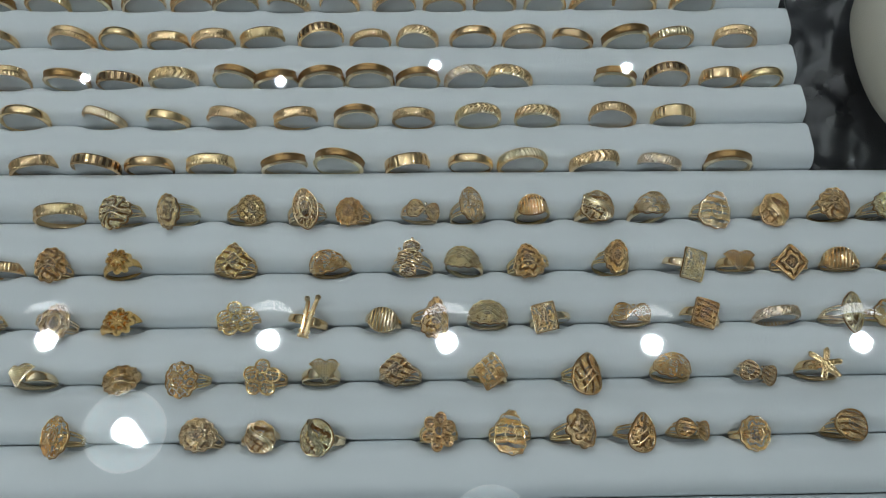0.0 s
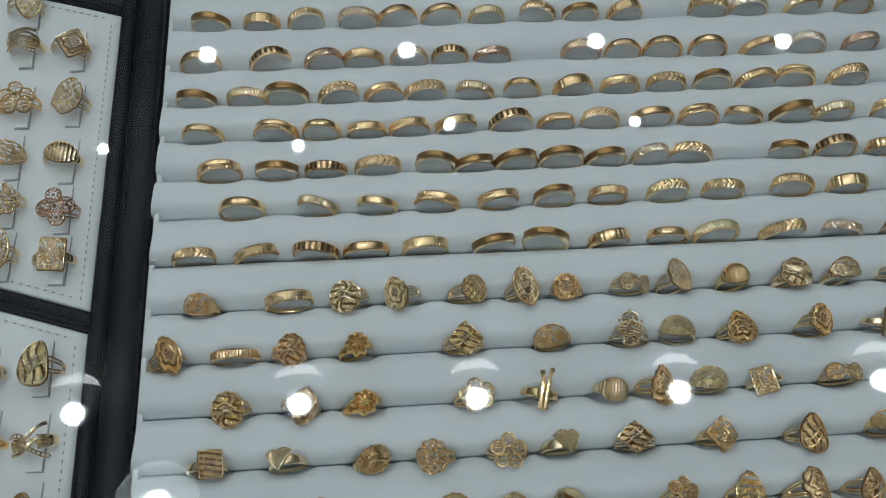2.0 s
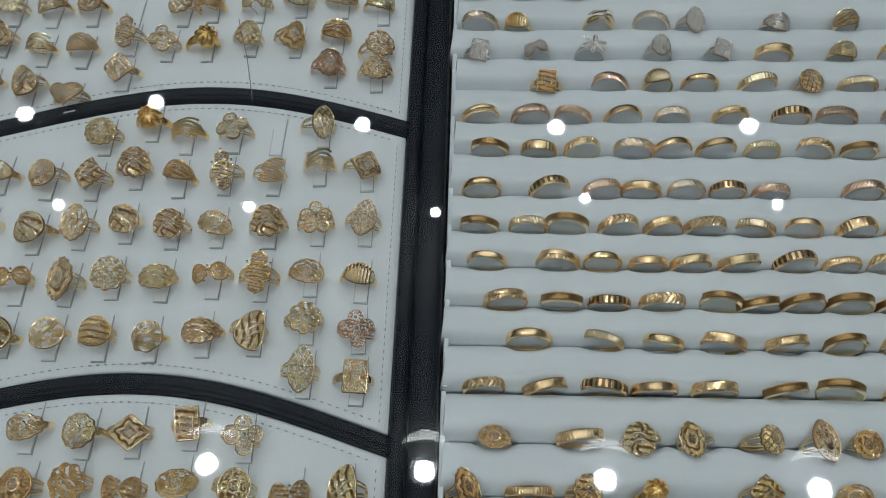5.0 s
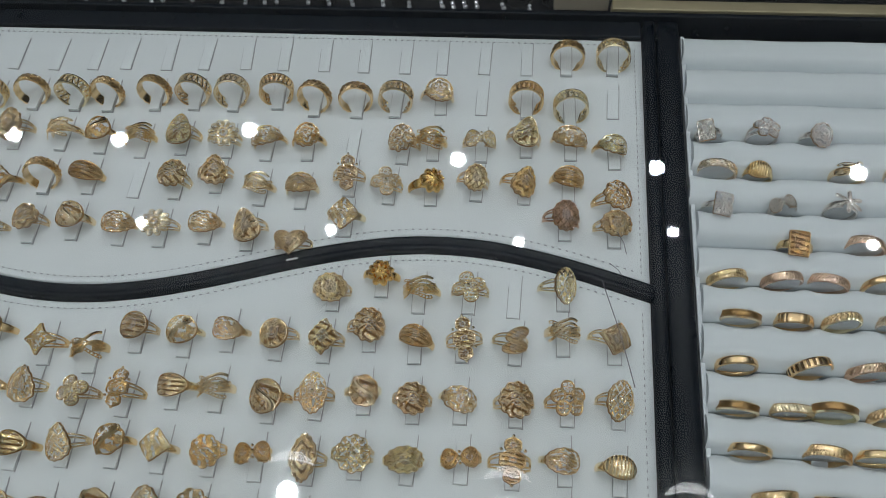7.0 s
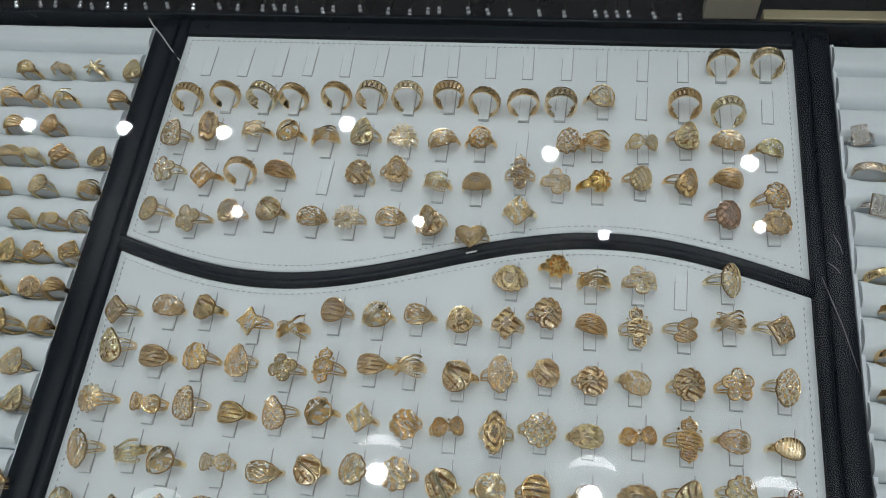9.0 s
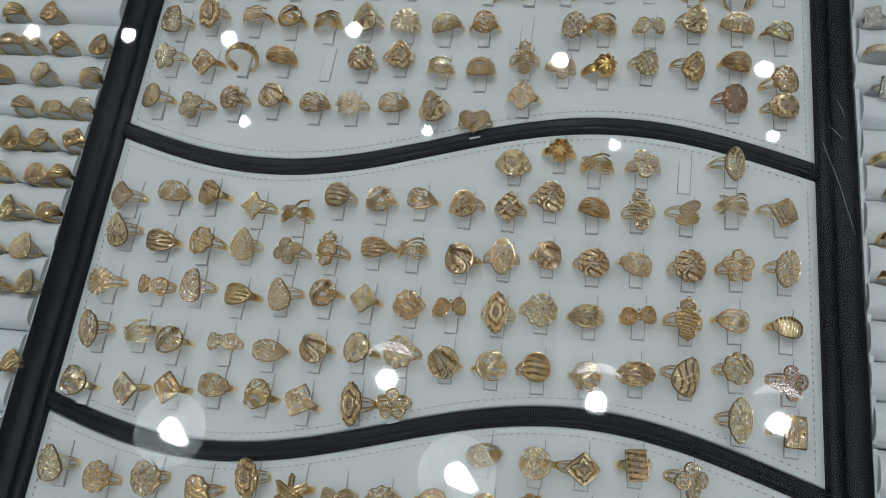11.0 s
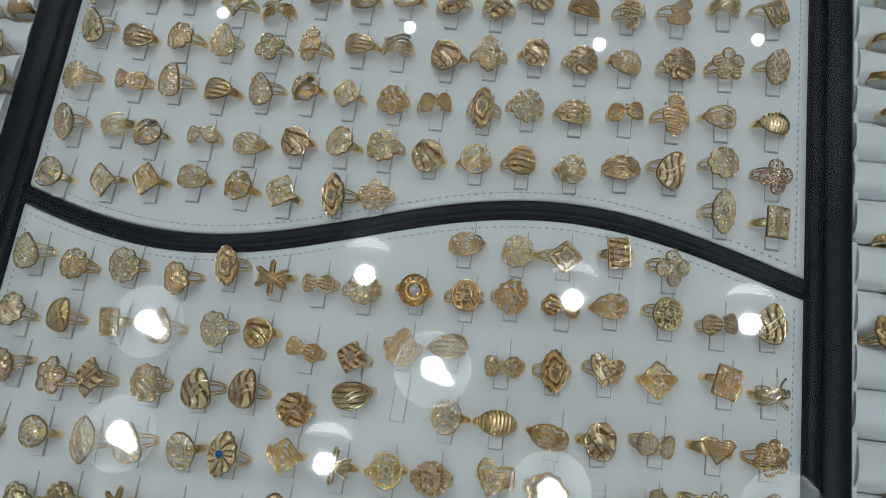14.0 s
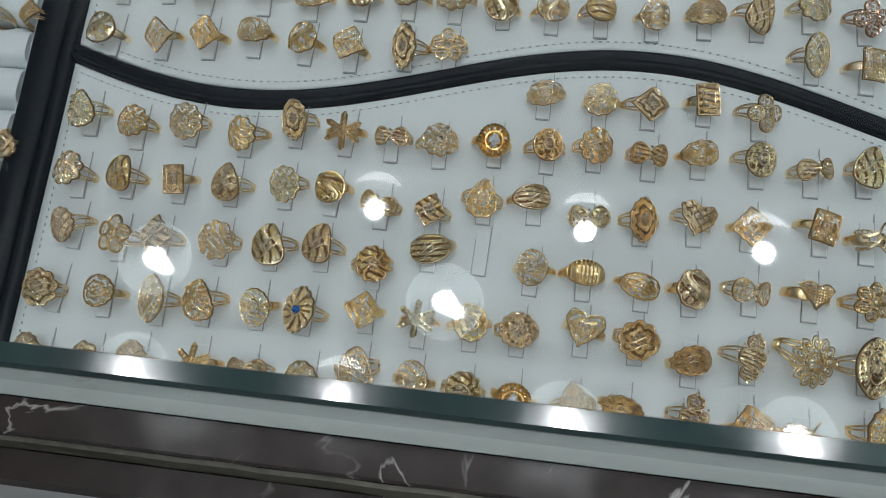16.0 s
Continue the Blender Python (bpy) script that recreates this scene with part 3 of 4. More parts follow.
def band_bodies():
    """Meshes of the plain and cut wedding bands."""
    out = []

    def add(width, thick, cut=None, mi=None, mats=(GOLD_BAND,), smooth=False, n=64, engraved=0.00007):
        out.append(mesh_of("band", hoop(bmesh.new(), lambda a: width * 0.88, lambda a: thick, n, cut=cut, mi=mi, engraved=engraved), *mats, smooth=smooth))

    def middle(i, j):
        return 1 if 2 <= j <= 5 else 0

    two_tone = (GOLD_BAND, GOLD_PALE)
    add(0.0044, 0.0013, smooth=True, engraved=0)
    add(0.0048, 0.0013, lambda a, u: 0.00020 * (math.cos(40 * a) > 0.2) * (abs(u) < 0.4), middle, two_tone, n=120)
    add(0.0046, 0.0014, lambda a, u: 0.00016 * math.sin(42 * a + 7 * u), middle, two_tone, n=168)
    add(0.0050, 0.0012, lambda a, u: 0.00030 * (abs(u) > 0.3) * (0.5 + 0.5 * math.cos(44 * a)) - 0.0002 * (abs(u) < 0.1), n=132)
    add(0.0058, 0.0011, lambda a, u: -0.0002 * (math.cos(18 * a) > 0.85), n=72, engraved=0)
    add(0.0052, 0.0012, lambda a, u: 0.00022 * math.cos(26 * a + 9 * abs(u)), middle, (GOLD_PALE, GOLD_BAND), n=130)
    add(0.0038, 0.0012, n=72, engraved=0.00003)
    # pairs of segments alternate between band gold and dark brown
    add(0.0048, 0.0012, None, lambda i, j: 1 if (i // 2) % 2 and 1 < j < 6 else 0, (GOLD_BAND, DARK_SEGMENT), n=96, engraved=0)
    add(0.0051, 0.0013, lambda a, u: 0.0003 * (abs(abs(u) - 0.36) < 0.1) - 0.0002 * (abs(u) < 0.2), middle, (GOLD_PALE, RECESS_SHADE), n=90)
    add(0.0044, 0.0014, lambda a, u: 0.00022 * abs(math.sin(22 * a)) - 0.0001, n=132, engraved=0.00005)
    add(0.0048, 0.0013, lambda a, u: 0.0002 * math.cos(24 * a + 9 * u), lambda i, j: (i + j) % 2, (GOLD_WHITE, GOLD_BAND), n=72)
    add(0.0049, 0.0012, lambda a, u: 0.0002 * math.cos(36 * a) * math.cos(12 * u), None, (GOLD_ROSE,), n=108)
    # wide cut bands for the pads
    add(0.0064, 0.0012, lambda a, u: 0.0004 * (abs(u) > 0.4) + 0.0003 * math.cos(18 * a + 8 * abs(u)), lambda i, j: 1 if 2 <= j <= 5 and (i // 2 + j) % 2 else 0, (GOLD, RECESS_SHADE), n=84)
    add(0.0062, 0.0012, lambda a, u: 0.0004 * (math.cos(24 * a) > 0) * (abs(u) < 0.4), lambda i, j: 1 if 3 <= j <= 4 and (i // 3) % 2 else 0, (GOLD_PALE, RECESS_SHADE), n=96)
    # openwork lattice between two wire edges
    for waves, mat in ((11, GOLD), (9, GOLD_PALE)):
        bm = bmesh.new()
        r = R_IN + 0.0007
        for y in (-0.0033, 0.0033):
            hoop_pts = [(r * math.sin(i * math.tau / 48), y, r * math.cos(i * math.tau / 48)) for i in range(48)]
            tube(bm, hoop_pts, 0.0007, True, 6)
        for ph in (0.0, math.pi):
            tube(bm, [(r * math.sin(t), 0.0031 * math.sin(waves * t + ph), r * math.cos(t)) for t in [i * math.tau / (waves * 8) for i in range(waves * 8)]], 0.0006, True, 5)
        for i in range(waves * 2):
            t = (i + 0.5) * math.pi / waves
            bead(bm, (r * math.sin(t), 0, r * math.cos(t)), 0.0009)
        out.append(mesh_of("band", bm, mat, smooth=False))
    return out


def dome_z(x, y, a, b, h):
    return h * max(0.0, 1 - (x / a) ** 2 * 0.6 - (y / b) ** 2 * 0.6)


def oval(a, b):
    return lambda t: (a * math.cos(t), b * math.sin(t))


def pointed(a, b):
    return lambda t: (a * math.cos(t) * (1 - 0.35 * math.sin(t) ** 2), b * math.copysign(abs(math.sin(t)) ** 0.8, math.sin(t)))


def diamond(a, b, hollow=0.9):
    def fn(t):
        c, s = math.cos(t), math.sin(t)
        k = (1 / (abs(c) + abs(s))) ** hollow
        return (a * c * k, b * s * k)
    return fn


def scalloped(a, b, n, deep):
    return lambda t: (a * math.cos(t) * (1 + deep * abs(math.sin(n * t / 2)) - deep), b * math.sin(t) * (1 + deep * abs(math.sin(n * t / 2)) - deep))


def heart(a, b):
    return lambda t: (a * math.sin(t) ** 3, b * (0.80 * math.cos(t) - 0.32 * math.cos(2 * t) - 0.12 * math.cos(3 * t) + 0.10))


def drop(a, b):
    return lambda t: (a * math.cos(t) * (0.74 - 0.30 * math.sin(t)), b * math.sin(t))


def leaf(a, b):
    """A fan with one straight and one bowed side."""
    return lambda t: (a * (math.cos(t) * (0.85 - 0.25 * math.sin(t)) + 0.22 * math.sin(t) ** 2 - 0.1), b * math.copysign(abs(math.sin(t)) ** 0.85, math.sin(t)))


def rectangle(a, b):
    def fn(t):
        c, s = math.cos(t), math.sin(t)
        k = min(1 / max(abs(c), 1e-6), 1 / max(abs(s), 1e-6))
        return (a * c * k * 0.94, b * s * k * 0.94)
    return fn


# pierced patterns: u, v run from -1 to 1 across the crown, rho from the middle to the rim
PIERCED = [
    lambda u, v, rho, phi, q: math.sin(12 * u + 4.0 * math.sin(2.4 * v + q)) > -0.55,
    lambda u, v, rho, phi, q: min(abs(math.sin(6.0 * (u + v) + q)), abs(math.sin(6.0 * (u - v)))) > 0.30,
    lambda u, v, rho, phi, q: math.sin((9 + q) * phi + 5 * rho) > -0.5 if rho > 0.34 else rho < 0.24,
    lambda u, v, rho, phi, q: math.sin(15 * v + q + 1.5 * math.sin(2 * u)) > -0.55,
    lambda u, v, rho, phi, q: abs(abs(u - 0.5 * math.sin(2.6 * v)) - 0.17) > 0.07 and (math.sin(15 * v + 5 * u) > -0.5 or abs(u - 0.5 * math.sin(2.6 * v)) < 0.2),
    lambda u, v, rho, phi, q: math.sin(15 * rho + 1.3 * math.sin(6 * phi) + q) > -0.5,
    lambda u, v, rho, phi, q: abs(noise.noise((4.4 * u, 4.4 * v, 7.3 * q + 1))) > 0.10,
]


def head_bm(style, seed):
    """The openwork crown of an ornate ring; its base is the origin, z points out from the finger."""
    rnd = random.Random(style + str(seed))
    bm = bmesh.new()
    wire = 0.00036
    fill = (0, 1, 6, 3, 4, 5, 6)[(ord(style) * 5 + seed * 3) % 7]
    sunk = seed % 2 == 0          # a backing plate coloured as shade under the piercing, or open gaps

    def lift(a, b, h):
        return lambda x, y: Vector((x, y, dome_z(x, y, a, b, h)))

    def curve(f, fn, t0, t1, n, r=wire, closed=False, flat=0.8):
        tube(bm, [f(*fn(t0 + (t1 - t0) * i / n)) for i in range(n + (0 if closed else 1))], r, closed, 5, flat)

    def beads(f, pts, r):
        for x, y in pts:
            p = f(x, y)
            bead(bm, (p.x, p.y, p.z + r * 0.4), r, squash=0.8)

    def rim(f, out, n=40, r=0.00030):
        """A fine bright wire over a slightly wider gallery wire coloured as shade."""
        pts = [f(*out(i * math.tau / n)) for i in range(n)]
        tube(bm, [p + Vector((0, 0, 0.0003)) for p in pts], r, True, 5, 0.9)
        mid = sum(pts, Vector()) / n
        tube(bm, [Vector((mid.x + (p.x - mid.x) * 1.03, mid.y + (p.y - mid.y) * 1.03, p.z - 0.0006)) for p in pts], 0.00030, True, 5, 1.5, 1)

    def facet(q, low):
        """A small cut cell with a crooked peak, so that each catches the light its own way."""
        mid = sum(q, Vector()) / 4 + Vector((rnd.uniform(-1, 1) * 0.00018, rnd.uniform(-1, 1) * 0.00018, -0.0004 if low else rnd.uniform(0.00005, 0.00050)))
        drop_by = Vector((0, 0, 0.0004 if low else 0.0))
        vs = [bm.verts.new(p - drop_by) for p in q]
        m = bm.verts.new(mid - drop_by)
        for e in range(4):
            # low cells take the painted recess shade
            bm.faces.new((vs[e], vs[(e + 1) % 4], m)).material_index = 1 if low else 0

    def plate(f, out, pattern, at=(0.0, 0.0), rho0=0.05, cell=0.00086):
        big = max(math.hypot(*out(i * 0.3)) for i in range(21))
        nphi, nrho = max(10, round(math.tau * big * 0.85 / cell / 1.15)), max(2, round(big / cell))
        ext = [max(abs(out(i * 0.15)[k]) for i in range(42)) for k in (0, 1)]

        def spot(i, k):
            rho = rho0 + (1 - rho0) * k / nrho
            x, y = out(i * math.tau / nphi)
            return x * rho, y * rho
        for i in range(nphi):
            for k in range(nrho):
                x, y = spot(i + 0.5, k + 0.5)
                if k % 2 and k < nrho * 0.35 and i % 2:
                    continue
                solid = pattern(x / ext[0], y / ext[1], rho0 + (1 - rho0) * (k + 0.5) / nrho, math.atan2(y, x), seed % 3)
                if solid or sunk:
                    facet([f(*(c + o for c, o in zip(spot(*g), at))) for g in ((i, k), (i, k + 1), (i + 1, k + 1), (i + 1, k))], not solid)

    def panel(out, f, pattern=None, at=(0.0, 0.0), cell=0.00086):
        moved = lambda t: (out(t)[0] + at[0], out(t)[1] + at[1])
        plate(f, out, pattern or PIERCED[fill], at, cell=cell)
        rim(f, moved, 20 if at != (0.0, 0.0) else 54)

    SIMPLE = {
        "o": (oval(0.0072, 0.0088), 0.0072, 0.0088, 0.0030), "O": (oval(0.0083, 0.0082), 0.0083, 0.0082, 0.0032), "m": (pointed(0.0066, 0.0112), 0.0066, 0.0112, 0.0030),
        "q": (diamond(0.0090, 0.0096), 0.0108, 0.0110, 0.0026), "n": (diamond(0.0095, 0.0098, 1.7), 0.0108, 0.0110, 0.0018), "c": (scalloped(0.0086, 0.0094, 9 + seed % 3, 0.13), 0.0086, 0.0094, 0.0032),
        "h": (heart(0.0088, 0.0092), 0.0100, 0.0100, 0.0026), "t": (drop(0.0094, 0.0100), 0.0090, 0.0105, 0.0030), "T": (leaf(0.0084, 0.0100), 0.0090, 0.0105, 0.0028),
        "r": (rectangle(0.0062, 0.0086), 0.0100, 0.0120, 0.0020), "d": (oval(0.0096, 0.0064), 0.0096, 0.0064, 0.0036), "e": (pointed(0.0072, 0.0118), 0.0078, 0.0120, 0.0026),
    }
    if style in SIMPLE:
        plain, a, b, h = SIMPLE[style]
        lobes, ripple = 9 + 2 * (seed % 4), (0.0, 0.035, 0.05, 0.025)[seed % 4] * (style not in "cnr")
        out = lambda t: [c * (1 + ripple * math.cos(lobes * t)) for c in plain(t)]
        f = lift(a, b, h)
        panel(out, f, PIERCED[2] if style == "e" else None)
        inner = 0.30 + 0.32 * ((seed * 7 + ord(style)) % 5) / 5
        if style in "omqhre" or seed % 3 == 1:
            g = lift(a, b, h + 0.0005)
            curve(g, lambda t: [c * inner for c in out(t)], 0, math.tau, 26, wire, True)
        elif style in "dctT":
            g = lift(a, b, h + 0.0005)
            for q in (-0.35, 0.05, 0.4)[: 2 + seed % 2]:
                curve(g, lambda t: (a * (0.75 * t), b * (q + 0.30 * math.sin(2.2 * t + seed))), -0.9, 0.9, 12, 0.00045)
        n = 9 + seed
        beads(f, [[c * 0.86 for c in out((i + 0.5) * math.tau / n)] for i in range(n)], 0.00050)
        if style in "Ocmqo" and seed % 2:
            bead(bm, (0, 0, h + 0.0005), 0.0013, squash=0.7)
            beads(f, [[c * 0.32 for c in out(i * math.tau / 7)] for i in range(7)], 0.00065)
    elif style == "f":
        n = 4 + (seed % 3)
        f = lift(0.0100, 0.0100, 0.0022)
        w = 0.0039 - 0.0004 * (n - 4)
        for i in range(n):
            t = i * math.tau / n + 0.3
            turn = Matrix.Rotation(t, 2)
            petal = lambda p: tuple(turn @ Vector((0.0036 * math.cos(p), w * math.sin(p))))
            panel(petal, f, PIERCED[(2, 5, 3)[seed % 3]], (0.0057 * math.cos(t), 0.0057 * math.sin(t)), 0.00082)
        bead(bm, (0, 0, 0.0027), 0.0014, squash=0.7)
        beads(f, [(0.0020 * math.cos(i * math.tau / 8), 0.0020 * math.sin(i * math.tau / 8)) for i in range(8)], 0.0005)
    elif style == "F":
        n = 10 + 2 * (seed % 2)
        f = lift(0.0105, 0.0105, 0.0024)
        for i in range(n):
            t = i * math.tau / n
            c, s = math.cos(t), math.sin(t)
            for q in (1.0, 0.5):
                curve(f, lambda p: (c * (0.0064 + 0.0029 * q * math.cos(p)) - s * 0.0018 * q * math.sin(p), s * (0.0064 + 0.0029 * q * math.cos(p)) + c * 0.0018 * q * math.sin(p)), 0, math.tau, 11, 0.00036, True)
        panel(oval(0.0034, 0.0034), lift(0.0040, 0.0040, 0.0034), PIERCED[2], cell=0.0008)
    elif style == "u":
        f = lift(0.0090, 0.0135, 0.0030)
        for cy, a, b in ((0.0, 0.0066, 0.0050), (0.0074, 0.0043, 0.0037), (-0.0074, 0.0043, 0.0037)):
            panel(scalloped(a, b, 6, 0.10), f, None, (0.0, cy), 0.00088)
        beads(f, [(s * 0.0058, v) for s in (-1, 1) for v in (-0.005, 0.005)] + [(0, 0.0118), (0, -0.0118)], 0.0009)
    elif style == "y":
        f = lift(0.0110, 0.0085, 0.0026)
        for s in (-1, 1):
            panel(lambda t: (s * (0.0044 * math.cos(t)), (0.0050 + 0.0014 * math.cos(t)) * math.sin(t)), f, None, (s * 0.0049, 0.0), 0.00088)
        bead(bm, (0, 0, 0.0028), 0.0014, squash=0.8)
        beads(f, [(0, 0.0030), (0, -0.0030)], 0.0009)
    elif style == "p":
        f = lift(0.0110, 0.0110, 0.0028)
        for s in (-1, 1):
            turn = Matrix.Rotation(0.5 + 0.15 * s, 2)
            panel(lambda t: tuple(turn @ Vector((0.0074 * math.cos(t), 0.0036 * math.sin(t)))), f, PIERCED[3 if seed else 1], (0.0010, s * 0.0040), 0.00085)
    elif style == "w":
        a, b = 0.0094, 0.0076
        f = lift(a, b, 0.0034)
        strands = 4 + seed % 3
        for i in range(strands):
            y0 = -0.0050 + 0.0100 * i / (strands - 1)
            amp = 0.0030 if i % 2 else -0.0022
            k = math.sqrt(max(0.15, 1 - (y0 / 0.0080) ** 2))
            line = lambda x: (x, y0 * (0.6 + 0.4 * abs(x) / a) + amp * math.sin(x / a * 2.3 + 0.4 * seed))
            if i % 2:
                curve(f, line, -a * k, a * k, 14, 0.00085, flat=0.55)
            else:
                for o in (-0.0008, 0.0008):
                    curve(f, lambda x: (line(x)[0], line(x)[1] + o), -a * k, a * k, 14, 0.00032)
                beads(f, [line(a * k * (j / 4.5 - 1)) for j in range(10)], 0.00062)
        if seed % 2:
            panel(oval(a * 0.8, b * 0.55), lift(a, b, 0.0028))
    elif style == "k":
        a, b = 0.0082, 0.0088
        f, g = lift(a, b, 0.0034), lift(a, b, 0.0040)
        way = 1 if seed % 2 else -1
        panel(scalloped(a, b, 7, 0.08) if seed > 1 else oval(a, b), f, lambda u, v, rho, phi, q: abs(u - way * 0.55 * math.sin(2.5 * v)) < 0.12 or (math.sin(9 * v + 3 * u) > -0.4 if u > way * 0.55 * math.sin(2.5 * v) else min(abs(math.sin(5 * (u + v))), abs(math.sin(5 * (u - v)))) > 0.3))
        for o, r in ((0.0, 0.0010), (0.0016, 0.0004), (-0.0016, 0.0004)):
            curve(g, lambda t: (way * 0.55 * a * math.sin(2.5 * t) + o, b * t), -0.92, 0.92, 20, r, flat=0.6)
        beads(f, [(way * s * a * (0.52 + 0.2 * math.cos(t)), s * -0.2 * b + b * 0.25 * math.sin(t)) for s in (-1, 1) for t in (0, 1.3, 2.6, 3.9, 5.2)], 0.0006)
    elif style == "g":
        bmesh.ops.create_uvsphere(bm, u_segments=32, v_segments=14, radius=0.0080)
        for v in bm.verts:
            t = math.atan2(v.co.y, v.co.x)
            k = 0.98 - 0.24 * (1 - abs(math.sin(4 * t))) * min(1.0, math.hypot(v.co.x, v.co.y) / 0.006)
            v.co = Vector((v.co.x * k, v.co.y * k, v.co.z * 0.62 * k + 0.0006))
        for i in range(9):
            t = i * math.tau / 8
            q = 0.0052 if i < 8 else 0.0
            bead(bm, (q * math.cos(t), q * math.sin(t), 0.0046 if i < 8 else 0.0056), 0.0011, sub=1)
    elif style == "x":
        f = lift(0.012, 0.012, 0.0024)
        for i in range(3):
            t = i * math.pi / 3 + 0.45
            c, s = math.cos(t), math.sin(t)
            for q in (-0.0009, 0.0009):
                curve(f, lambda u: (c * u - s * q, s * u + c * q), -0.0086, 0.0086, 8, 0.0008)
            beads(f, [(c * u, s * u) for u in (-0.0090, -0.0067, -0.0045, -0.0022, 0.0022, 0.0045, 0.0067, 0.0090)], 0.0011)
        bead(bm, (0, 0, 0.0030), 0.0018, squash=0.7)
    elif style == "l":
        f = lift(0.010, 0.014, 0.0022)
        for sx in (-1, 1):
            curve(f, lambda y: (sx * (0.0013 + 0.0010 * max(0.0, y / 0.011) ** 2), y), -0.0085, 0.0105 + 0.001 * sx, 10, 0.0012)
            beads(f, [(sx * 0.0026, 0.0115 + 0.001 * sx)], 0.0018)
        for y in (-0.0085, -0.006, 0.004):
            curve(f, lambda x: (x, y), -0.0030, 0.0030, 4, 0.0009)
        beads(f, [(0, y) for y in (-0.004, -0.0015, 0.001)], 0.0009)
    elif style == "v":
        f = lift(0.010, 0.010, 0.0020)
        for j in range(9):
            for i in range(-6, 7):
                x, y = i * 0.0013, 0.0050 - j * 0.0013
                if abs(x) * 0.9 < 0.0085 - (0.0050 - y) * 0.85 and y < 0.0034 + 0.0018 * math.sin(abs(x) / 0.0075 * math.pi):
                    bead(bm, tuple(f(x, y)), 0.00078)
        curve(f, lambda t: (t, 0.0040 + 0.0018 * math.sin(abs(t) / 0.0075 * math.pi)), -0.0080, 0.0080, 16, 0.0005)
        for sx in (-1, 1):
            curve(f, lambda t: (sx * 0.0082 * (1 - t), 0.0042 - 0.0105 * t), 0, 1, 8, 0.0005)
    elif style == "s":
        a, b = 0.0084, 0.0062
        f = lift(a, b, 0.0036)
        plate(f, oval(a, b), lambda *_: True)
        for i in range(-4, 5):
            x = i * 0.0018
            h = b * math.sqrt(max(0.05, 1 - (x / a) ** 2))
            curve(f, lambda y: (x, y), -h, h, 8, 0.0008)
        rim(f, oval(a, b))
    elif style == "z":
        f = lift(0.0080, 0.0080, 0.0010)
        plate(f, oval(0.0074, 0.0074), lambda u, v, rho, phi, q: math.sin(14 * phi) > -0.7)
        tube(bm, [(0.0046 * math.cos(i * math.tau / 24), 0.0046 * math.sin(i * math.tau / 24), 0.0020) for i in range(24)], 0.0008, True, 6)
        for i in range(26):
            t = i * math.tau / 26
            bead(bm, (0.0076 * math.cos(t), 0.0076 * math.sin(t), 0.0016), 0.0012)
        for i in range(4):
            t = (i + 0.5) * math.tau / 4
            tube(bm, [(0.0040 * math.cos(t), 0.0040 * math.sin(t), 0.0015), (0.0026 * math.cos(t), 0.0026 * math.sin(t), 0.0042)], 0.0006)
    return bm


def shank_mesh(mat, wide, split):
    """A tapered finger band; split: two wires that part towards the crown."""
    if not split:
        return mesh_of("band", hoop(bmesh.new(), lambda a: 0.0020 + (wide - 0.0020) * max(0.0, abs(math.cos(a / 2))) ** 2, lambda a: 0.0011, 44, 14, 346), mat)
    bm = hoop(bmesh.new(), lambda a: 0.0022, lambda a: 0.0010, 26, 80, 280)
    r = R_IN + 0.0006
    for s in (-1, 1):
        for part_way in (0.5, 1.0):
            tube(bm, [(r * math.sin(radians(a)), s * part_way * (0.0007 + 0.0044 * max(0.0, math.cos(radians(a) / 2) ** 2 - 0.30)), r * math.cos(radians(a))) for a in [14 + (346 - 14) * i / 36 for i in range(37)]], 0.00048, seg=5)
    return mesh_of("band", bm, mat)


LOOKS = {
    "o": "gold ring with oval filigree crown", "O": "gold ring with round filigree crown", "m": "gold ring with long pointed crown", "q": "gold ring with diamond-shaped pierced crown",
    "n": "gold ring with four-pointed star crown", "c": "gold ring with scalloped filigree crown", "h": "gold ring with heart-shaped pierced crown", "t": "gold ring with drop-shaped openwork crown",
    "T": "gold ring with fan-shaped openwork crown", "r": "gold ring with rectangular pierced crown", "d": "gold ring with domed openwork crown", "e": "gold ring with blue stone, pointed crown",
    "f": "gold ring with a filigree flower", "F": "gold ring with fine wire daisy", "u": "gold ring with tall three-lobed crown", "y": "gold ring with pierced butterfly", "p": "gold ring with two pierced leaves",
    "w": "gold ring with wavy beaded strands", "k": "gold ring with curling ribbon crown", "g": "deep gold ring with petal dome", "x": "gold ring with beaded star crown",
    "l": "gold ring with two long upright bars", "v": "gold ring with beaded chevron crown", "s": "gold ring with ribbed solid dome", "z": "gold ring with white stone, round cup",
}
RING_STOCK = {}
WRAP = {"c": 0.5, "O": 0.5, "s": 0.7, "k": 0.6, "o": 0.4, "v": 0.4, "d": 0.8, "w": 0.8, "y": 0.6, "q": 0.4, "h": 0.4, "t": 0.45, "T": 0.45, "g": 0.3, "p": 0.5}   # how far a crown bends round the finger


